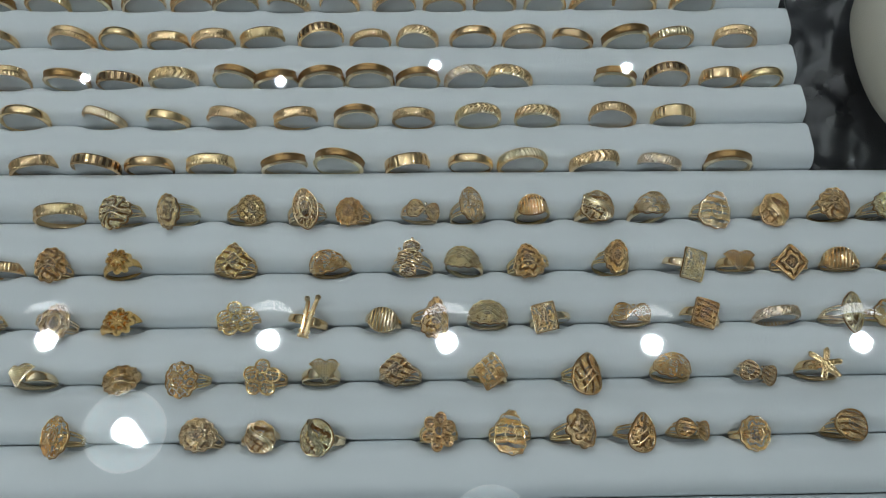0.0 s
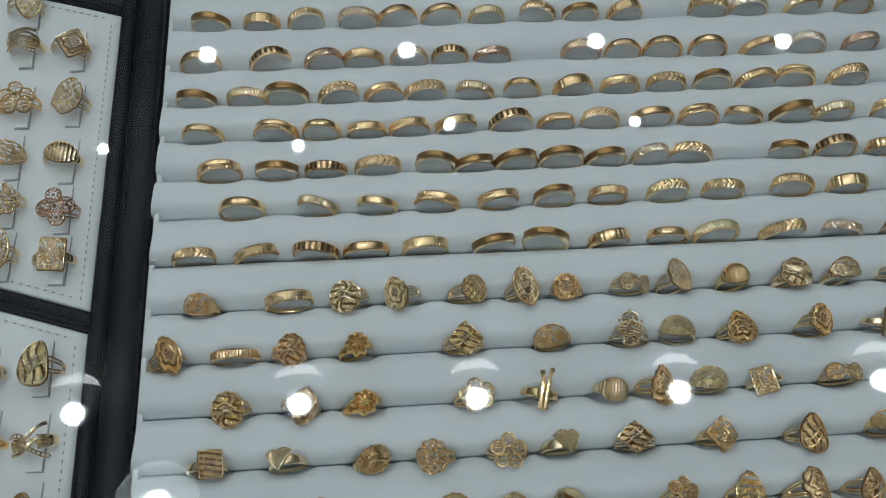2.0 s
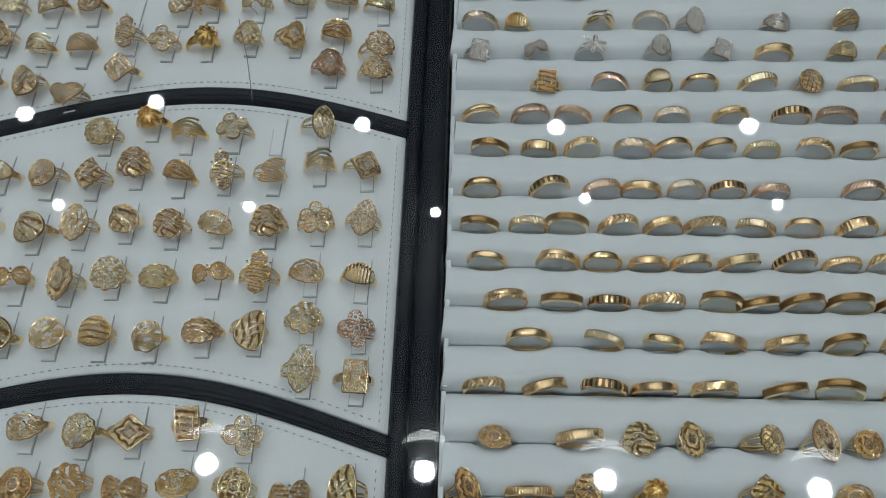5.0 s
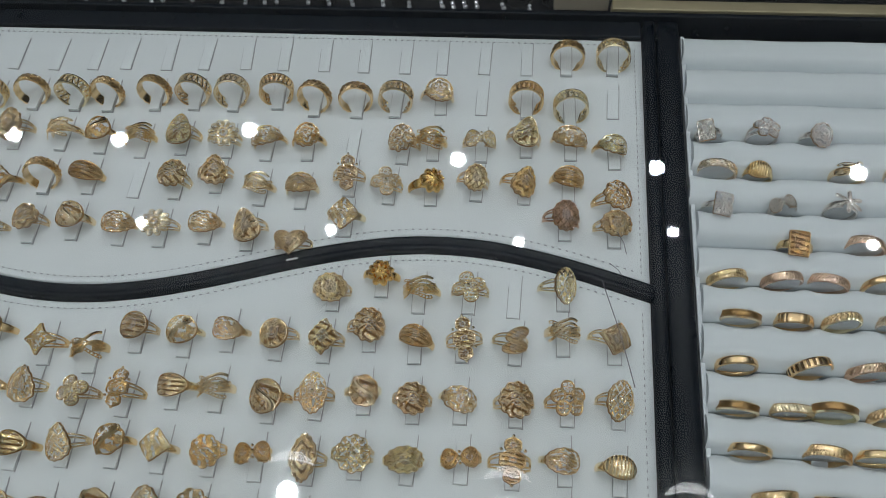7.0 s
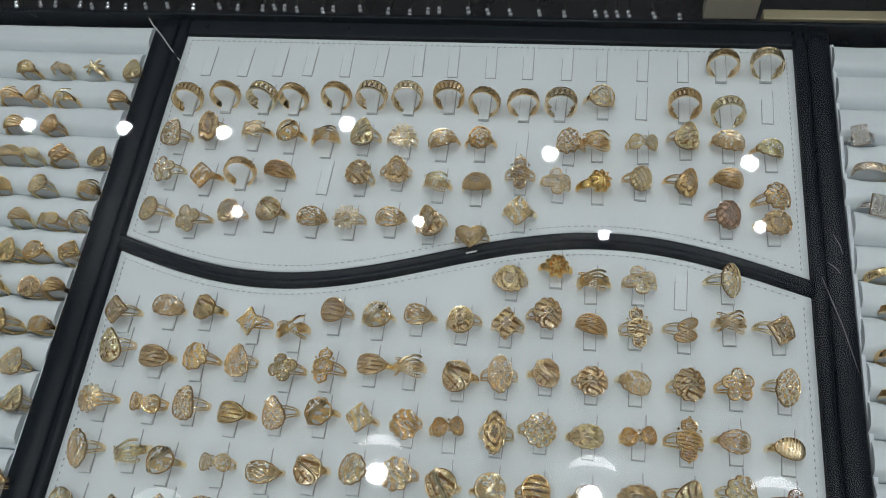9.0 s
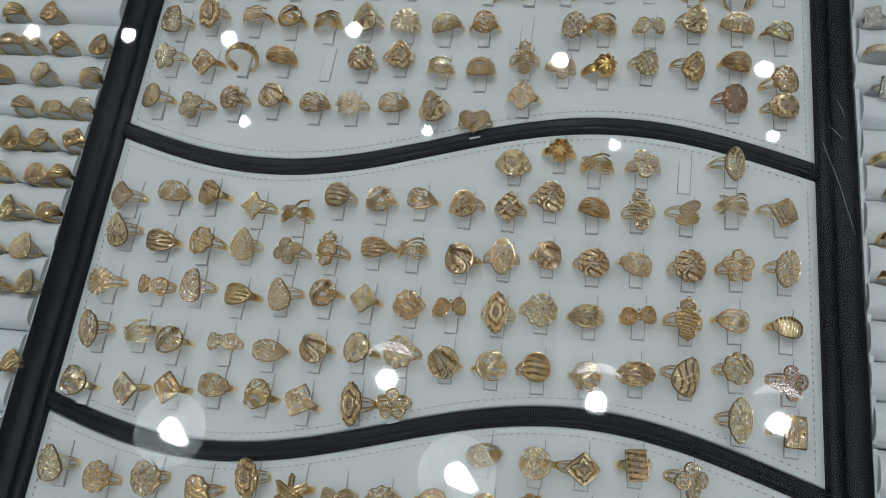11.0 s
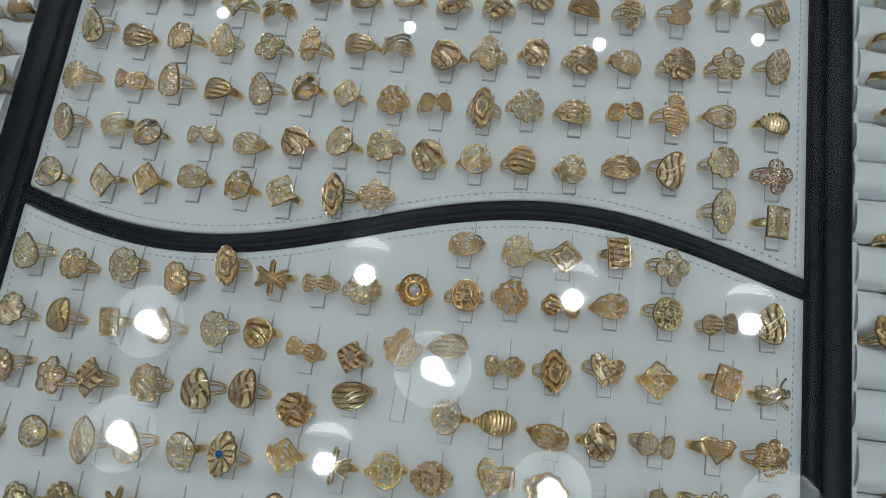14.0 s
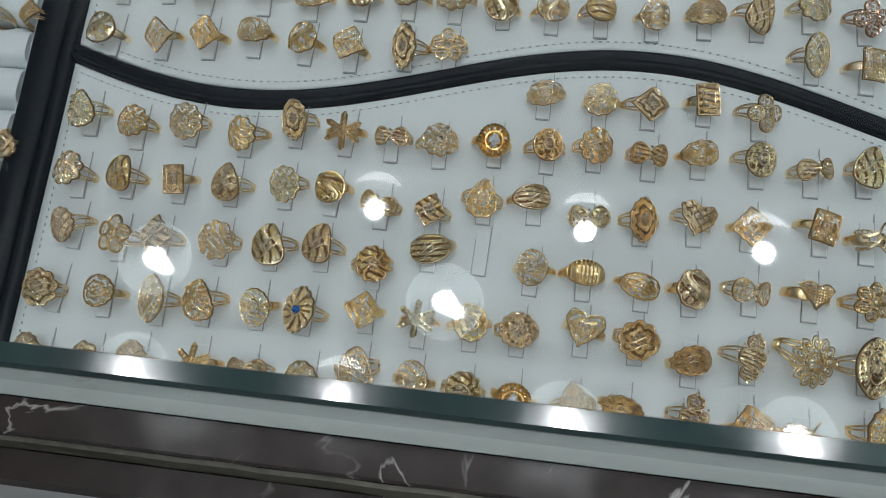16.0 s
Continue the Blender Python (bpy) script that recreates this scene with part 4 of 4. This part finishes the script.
def ornate(style, seed, where, mat):
    """The first ring of a kind; later ones are copies of it."""
    key = (style, seed, where, mat.name)
    if key not in RING_STOCK:
        pale = " on a pad flap" if where == "pad" else " in a foam slot"
        ob = thing("ornate_ring", (LOOKS[style].replace("gold ring", "white gold ring") if mat is GOLD_WHITE else LOOKS[style]) + pale, "ring", "ornate rings " + where)
        m = GOLD_DEEP if style in "gz" else mat
        band = new("band", shank_mesh(m, 0.0046 if seed % 2 else 0.0056, style in "cmntTfFuype" or (style in "oqhO" and seed % 2 == 0)))
        band.parent = ob
        top = R_IN + 0.0011
        bm = head_bm(style, seed)
        # the crown bends a little round the finger
        for v in bm.verts:
            v.co.x *= 0.90
            v.co.y *= 0.90
            x = min(abs(v.co.x), 0.0090)
            v.co.z += top + 0.0002 - WRAP.get(style, 0.25) * (top - math.sqrt(top * top - x * x))
        crown = part("crown", bm, (m, RECESS_SHADE), ob, smooth=style == "g")
        if style in "ze":
            sm = bmesh.new()
            bead(sm, (0, 0, top + 0.0028), 0.0031 if style == "z" else 0.0022, sub=1, squash=0.7 if style == "z" else 0.8)
            part("stone", sm, STONE if style == "z" else BLUE, crown, "faceted white stone" if style == "z" else "small blue stone", smooth=False)
        RING_STOCK[key] = [ob, False]
    return RING_STOCK[key]


def put_ring(entry, m):
    ob, used = entry
    if used:
        return copy_thing(ob, m @ Matrix.Diagonal((1 / ob.scale.x, 1 / ob.scale.y, 1 / ob.scale.z, 1)))
    ob.matrix_basis = m
    entry[1] = True
    return ob


BANDS = band_bodies()
BAND_LABELS = ["plain rounded gold band", "gold band with a milled edge", "gold rope-twist band", "gold band with beaded edges", "flat gold band with cut panels", "gold band with zigzag cuts",
               "slim plain gold band", "gold band with dark segments", "two-tone gold band", "scalloped gold band", "white and yellow gold chequered band", "rose gold cut band",
               "wide cut gold band", "wide fluted gold band", "wide openwork gold lattice band", "wide pale gold lattice band"]


def band_ring(kind, m, where):
    ob = new("band_ring", BANDS[kind])
    ob.matrix_basis = m
    return tagged(ob, BAND_LABELS[kind] + (" in a foam slot" if where == "slot" else " on a pad flap"), "ring", "band rings " + where)


rng = random.Random(7)
TAB_MESH, TAB_LIFTED, TAB_OVER = tab_mesh(), tab_mesh(0.0008), tab_mesh(0.0014)


PAD_ONE = [
    ([-180, -155, -130, -109, -81, -58, -35, -9, 14, 38, 61, 86, 110, 135, 160, 184],
     [443, 446, 446, 446, 448, 449, 449, 451, 447, 447, 448, 451, 452, 450, 445, 452], "bbbbbbbbbbbO.bb."),
    ([-176, -151, -127, -106, -81, -58, -33, -10, 15, 38, 63, 85, 110, 134, 158, 184],
     [476, 476, 477, 478, 478, 479, 480, 480, 480, 480, 480, 480, 481, 481, 481, 482], "..............bb"),
    ([-179, -159, -131, -107, -82, -59, -33, -10, 14, 38, 67, 84, 111, 136, 160, 184],
     [413, 418, 418, 417, 415, 418, 417, 416, 417, 416, 417, 420, 420, 424, 423, 418], "TmwkwtFdo.cwytdd"),
    ([-178, -155, -132, -107, -80, -57, -34, -9, 15, 40, 62, 86, 110, 136, 160, 185],
     [387, 384, 389, 390, 389, 389, 394, 387, 386, 395, 391, 391, 395, 394, 397, 386], "fqbd.ctwdufgotdc"),
    ([-180, -157, -132, -108, -81, -59, -34, -10, 15, 41, 158, 184],
     [357, 354, 358, 361, 359, 359, 362, 359, 352, 370, 373, 370], "ofckdFdthqoO"),
]
PAD_TWO = [
    ([40, 65, 85, 110, 133, 158],
     [327, 336, 328, 329, 328, 333], "Ogwf.m"),
    ([-181, -154, -132, -103, -78, -57, -32, -10, 15, 40, 62, 85, 109, 134, 158, 183],
     [291, 295, 296, 290, 287, 299, 298, 302, 299, 299, 306, 301, 303, 303, 309, 306], "qdknwOkdoqcdupwq"),
    ([-178, -155, -130, -105, -79, -56, -32, -10, 16, 39, 63, 87, 110, 136, 160, 184],
     [271, 266, 266, 268, 264, 266, 271, 271, 267, 270, 274, 271, 272, 272, 274, 274], "tdctfudwkmkcdcfm"),
    ([-180, -152, -129, -104, -79, -55, -32, -8, 15, 39, 62, 86, 111, 135, 159, 184],
     [239, 240, 241, 237, 240, 241, 240, 240, 239, 239, 243, 242, 244, 243, 246, 243], "FyTdtkqcymcdyuds"),
    ([-179, -155, -135, -105, -80, -55, -32, -9, 15, 39, 62, 87, 111, 136, 160, 185],
     [211, 213, 208, 210, 209, 211, 213, 213, 212, 211, 211, 211, 214, 215, 221, 217], "mwkydkOckkOkdTcf"),
    ([-180, -153, -129, -106, -80, -57, -30, -9, 161, 186],
     [182, 182, 184, 187, 185, 183, 186, 188, 195, 192], "kqqdkqmfmr"),
]
PAD_THREE = [
    ([39, 65, 88, 113, 139],
     [167, 165, 166, 170, 165], "dOqrf"),
    ([-180, -156, -130, -102, -77, -53, -30, -7, 18, 43, 65, 89, 112, 138, 162, 185],
     [139, 134, 138, 135, 142, 140, 139, 138, 141, 140, 143, 141, 144, 142, 140, 142], "tcccmxyczocydoyT"),
    ([-180, -156, -130, -104, -77, -55, -31, -7, 16, 39, 64, 88, 112, 135, 166, 187],
     [107, 109, 109, 110, 111, 110, 106, 105, 113, 115, 110, 110, 112, 112, 113, 111], "cTrtckyqtdymhqrw"),
    ([-177, -153, -133, -104, -79, -56, -30, -6, 17, 41, 65, 90, 112, 137, 163, 186],
     [82, 78, 79, 81, 81, 83, 77, 88, 89, 82, 82, 80, 80, 83, 83, 83], "ofqcTTcd.osdkyvf"),
    ([-180, -155, -129, -107, -81, -60, -31, -7, 17, 38, 66, 90, 113, 137, 163, 187],
     [51, 51, 50, 52, 53, 53, 57, 53, 54, 54, 57, 56, 49, 53, 56, 54], "cOmToeqxoOhcduFm"),
    ([-180, -154, -133, -104, -80, -54, -31, -6, 17, 39, 65, 86, 114, 138, 161, 190],
     [20, 20, 23, 24, 23, 23, 30, 27, 25, 25, 24, 25, 25, 25, 22, 28], "ocoxyOTocztduqwm"),
]


def fill_pad(pad_ob, rows):
    for xs, ys, kinds in rows:
        for x, y, k in zip(xs, ys, kinds):
            x, y = x / 1000, y / 1000
            base_y = y - 0.0002
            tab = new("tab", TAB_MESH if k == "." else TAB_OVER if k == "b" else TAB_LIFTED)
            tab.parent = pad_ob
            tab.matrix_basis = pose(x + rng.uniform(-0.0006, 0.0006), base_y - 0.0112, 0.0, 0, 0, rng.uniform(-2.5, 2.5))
            if k == ".":
                continue
            lean, yaw = rng.uniform(0, 15), rng.gauss(0, 8)
            if k == "b":
                m = pose(x, base_y - 0.0016, 0.0068, -15 + rng.uniform(-6, 6), 0, yaw * 0.6)
                band_ring(rng.choice([14, 14, 15, 15, 12]), m @ pose(0, 0, 0, 0, rng.uniform(0, 360), 0), "flap")
                continue
            seed = rng.randint(0, 3)
            mat = GOLD_ROSE if rng.random() < 0.02 else GOLD_PALE if rng.random() < 0.7 else GOLD
            x -= 0.003 if x < -0.17 else 0.0
            big = 1.28 if x > 0.15 and 0.05 < y < 0.06 else 1.06 if y < 0.09 else 1.0
            tip = rng.gauss(0, 7) + x * 70
            size = Matrix.Diagonal((rng.uniform(0.93, 1.08) * big, rng.uniform(0.90, 1.06) * big, 1.0, 1))
            put_ring(ornate(k, seed, "pad", mat), pose(x - 0.010 * math.sin(math.radians(tip)), base_y + 0.0004, -0.0004, lean, tip, yaw) @ size)


for pad_ob, rows in zip(PADS, (PAD_ONE, PAD_TWO, PAD_THREE)):
    fill_pad(pad_ob, rows)

# slots of the right-hand trays, front to back: places along the slot in millimetres, and what stands there
SLOTS = [
    ([248, 301, 354, 377, 402, 447, 475, 499, 524, 545, 571, 608], "tmOkkfTctyoO"),
    ([254, 287, 321, 348, 378, 400, 432, 467, 505, 541, 576, 601], "rvdcfvqqTdyx"),
    ([263, 292, 318, 366, 394, 425, 444, 468, 494, 527, 556, 589, 615, 632], "cmgflstdryrbmO"),
    ([235, 264, 287, 316, 363, 403, 437, 459, 486, 521, 552, 575, 598, 620, 645], "mbcgqdudtmrvqso"),
    ([249, 287, 314, 338, 366, 392, 412, 440, 461, 489, 516, 539, 567, 594, 619, 640], "dbcmomOymskdTkcO"),
    ([244, 272, 299, 322, 349, 381, 405, 435, 463, 486, 518, 547, 578], "b" * 13),
    ([265, 300, 328, 356, 385, 412, 438, 467, 494, 528, 556], "b" * 11),
    ([254, 281, 304, 329, 357, 375, 396, 418, 440, 462, 482, 531, 555, 580, 600], "b" * 15),
    ([245, 280, 302, 324, 345, 368, 395, 418, 440, 466, 490, 513, 538, 560, 590], "b" * 15),
    ([241, 266, 285, 311, 333, 354, 379, 403, 429, 453, 477, 501, 524, 544, 572], "b" * 15),
    ([242, 277, 304, 324, 347, 368, 390, 436, 458, 479, 503, 530, 556, 585], "b" * 14),
    ([246, 272, 295, 322, 342, 365, 389, 416, 439, 463, 508, 530, 560, 588], "b" * 14),
    ([241, 268, 291, 318, 344, 375, 407, 431, 464, 490, 519, 543, 570], "b" * 13),
    ([277, 312, 338, 361, 392, 419, 446, 472, 496, 525], "rbsbbobbbb"),
    ([239, 273, 302, 340, 373, 404, 441, 471, 502], "RYXMRbdbb"),
    ([240, 262, 308, 338, 360, 407, 447, 494], "BswBMDdd"),
    ([237, 266, 295, 347, 370, 385, 430, 470], "RFOfsxdf"),
]
FRONT_HELD = {row + 2: [x / 1000 for x in SLOTS[row][0]] for row in range(5)}
BACK_HELD = {row - 5: [x / 1000 for x in SLOTS[row][0]] for row in range(5, 17)}
foam_tray("pale grey foam ring tray with ornate gold rings", 0.226, 0.690, [0.0262, 0.0497] + SLOT_Y[:5] + [SLOT_Y[5] - 0.0008], FRONT_HELD)
foam_tray("pale grey foam ring tray with gold band rings", 0.2265, 0.6155, SLOT_Y[5:] + [0.4582, 0.4822, 0.5050], BACK_HELD)
for row, (xs, kinds) in enumerate(SLOTS):
    y = SLOT_Y[row] + 0.0016
    for i, (x, k) in enumerate(zip(xs, kinds)):
        x = x / 1000
        if k in "bB":
            kind = rng.choice([0, 1, 2, 3, 5, 6, 7, 8, 9, 0, 3, 5, 8, 6, 4, 10, 3]) if k == "b" else 10
            if row > 9 and rng.random() < 0.12:
                kind = 11
            s = rng.uniform(0.98, 1.15)
            m = pose(x, y, -0.0046 + rng.uniform(-0.0014, 0.0014), 5 + rng.uniform(-9, 8), 0, rng.gauss(0, 7))
            band_ring(kind, m @ pose(0, 0, 0, 0, rng.uniform(0, 360), 0) @ Matrix.Scale(s, 4), "slot")
        else:
            white = row > 13 and k.isupper()
            mat = GOLD_WHITE if white else GOLD_PALE if rng.random() < 0.35 else GOLD
            m = pose(x, y - 0.001, -0.0050 + rng.uniform(-0.001, 0.001), 4 + rng.uniform(-12, 10), rng.gauss(0, 10), rng.gauss(0, 10))
            put_ring(ornate(k.lower() if white else k, rng.randint(0, 2), "slot", mat), m @ Matrix.Diagonal((rng.uniform(0.78, 0.94), rng.uniform(0.76, 0.92), 0.90, 1)))

# the tray at the other side of the pads
LEFT_SLOTS = [
    (458, [-304, -280, -254, -226], "dyxt"), (435, [-309, -290, -269, -231], "wtwd"), (412, [-298, -271], "dt"), (391, [-312, -294, -279, -257, -229], "wdyqt"),
    (368, [-295, -263, -232], "dow"), (345, [-270, -248, -229], "dyw"), (324, [-269, -251, -229], "toq"), (301, [-272, -248, -231], "wod"),
    (280, [-253, -232], "td"), (255, [-265, -241], "dt"), (234, [-250, -229], "wt"), (184, [-246, -223], "oq"), (119, [-262, -221], "dt"),
]
LEFT_HELD = {round((y / 1000 + 0.001 - LEFT_Y) / LEFT_PITCH): [x / 1000 for x in xs] for y, xs, kinds in LEFT_SLOTS}
foam_tray("pale grey foam ring tray with sparse gold rings", -0.62, -0.2245, [LEFT_Y + LEFT_PITCH * k for k in range(22)], LEFT_HELD)
for y, xs, kinds in LEFT_SLOTS:
    row = round((y / 1000 + 0.001 - LEFT_Y) / LEFT_PITCH)
    for x, k in zip(xs, kinds):
        m = pose(x / 1000, LEFT_Y + row * LEFT_PITCH + 0.0010, -0.0042, -6 + rng.uniform(-8, 8), rng.gauss(0, 9), rng.gauss(0, 9))
        put_ring(ornate(k, rng.randint(0, 2), "slot", GOLD_PALE if rng.random() < 0.3 else GOLD), m @ Matrix.Diagonal((rng.uniform(0.80, 0.95), rng.uniform(0.76, 0.90), 0.90, 1)))


# ---- small things behind and beside the trays ----
def plastic_bag():
    bm = bmesh.new()
    n, size = 44, 0.15
    grid = [[None] * (n + 1) for _ in range(n + 1)]
    for i in range(n + 1):
        for j in range(n + 1):
            u, v = i / n - 0.5, j / n - 0.5
            r = math.hypot(u, v) * 2
            z = 0.022 * max(0.0, 1 - r ** 2) * (0.6 + 0.8 * noise.noise((u * 5, v * 5, 3)))
            z += 0.010 * abs(noise.noise((u * 9, v * 9, 1))) + 0.005 * abs(noise.noise((u * 22, v * 22, 5)))
            grid[i][j] = bm.verts.new((0.690 + u * size * (1 + 0.2 * noise.noise((v * 4, 0, 7))), 0.268 + v * 0.19 * (1 + 0.2 * noise.noise((u * 4, 2, 7))), -0.0161 + max(0.0, z)))
    for i in range(n):
        for j in range(n):
            bm.faces.new((grid[i][j], grid[i + 1][j], grid[i + 1][j + 1], grid[i][j + 1]))
    bmesh.ops.solidify(bm, geom=list(bm.faces), thickness=0.0003)
    ob = part("plastic_bag", bm, FILM)
    tagged(ob, "crumpled clear plastic bag on the black deck", "bag")


def cushion():
    bm = bmesh.new()
    bmesh.ops.create_uvsphere(bm, u_segments=48, v_segments=24, radius=1)
    for v in bm.verts:
        d = 1 + 0.04 * noise.noise(v.co * 2.0)
        v.co = Vector((v.co.x * 0.052 * d, v.co.y * 0.062 * d, math.copysign(abs(v.co.z) ** 0.8, v.co.z) * 0.031 * d))
        v.co += Vector((0.687, 0.238, 0.022))
    ob = part("display_cushion", bm, CREAM)
    tagged(ob, "plump cream velvet display cushion on crumpled plastic", "cushion")


def bead_strands():
    """Fine strands with two clear drops that lie on the deck behind the trays."""
    r = random.Random(3)
    first = None
    x = -0.48
    while x < 0.145:
        at = pose(x, 0.5385 + r.uniform(-0.002, 0.001), -0.0146, 0, 0, r.uniform(-14, 14))
        if first is None:
            first = thing("drop_strand", "fine dark brown strand with two clear glass drops", "strand", "strands behind the trays")
            part("thread", tube(bmesh.new(), [(0, 0.0015, -0.0008), (0.0008, 0.010, -0.0012), (-0.0006, 0.022, -0.0012), (0.0004, 0.034, -0.0012)], 0.0006, seg=5), STRAND, first)
            for p, q in (((0, 0, 0), 0.0016), ((0.0009, -0.0034, 0), 0.0018)):
                bm = bmesh.new()
                bead(bm, p, q, sub=1)
                part("drop", bm, STONE, first, smooth=False)
            first.matrix_basis = at
        else:
            copy_thing(first, at)
        x += r.uniform(0.007, 0.021)


def loose_thread():
    bm = bmesh.new()
    tube(bm, [(-0.2455, 0.5280, -0.0158), (-0.2330, 0.5170, 0.0000), (-0.2235, 0.5040, 0.0030), (-0.2140, 0.4945, 0.0036), (-0.2060, 0.4850, 0.0034), (-0.1955, 0.4740, 0.0010), (-0.1890, 0.4670, 0.0004)], 0.0004, seg=5)
    tagged(part("loose_thread", bm, SCRATCH), "thin pale thread lying over the tray corner", "thread")


plastic_bag()
cushion()
loose_thread()
bead_strands()
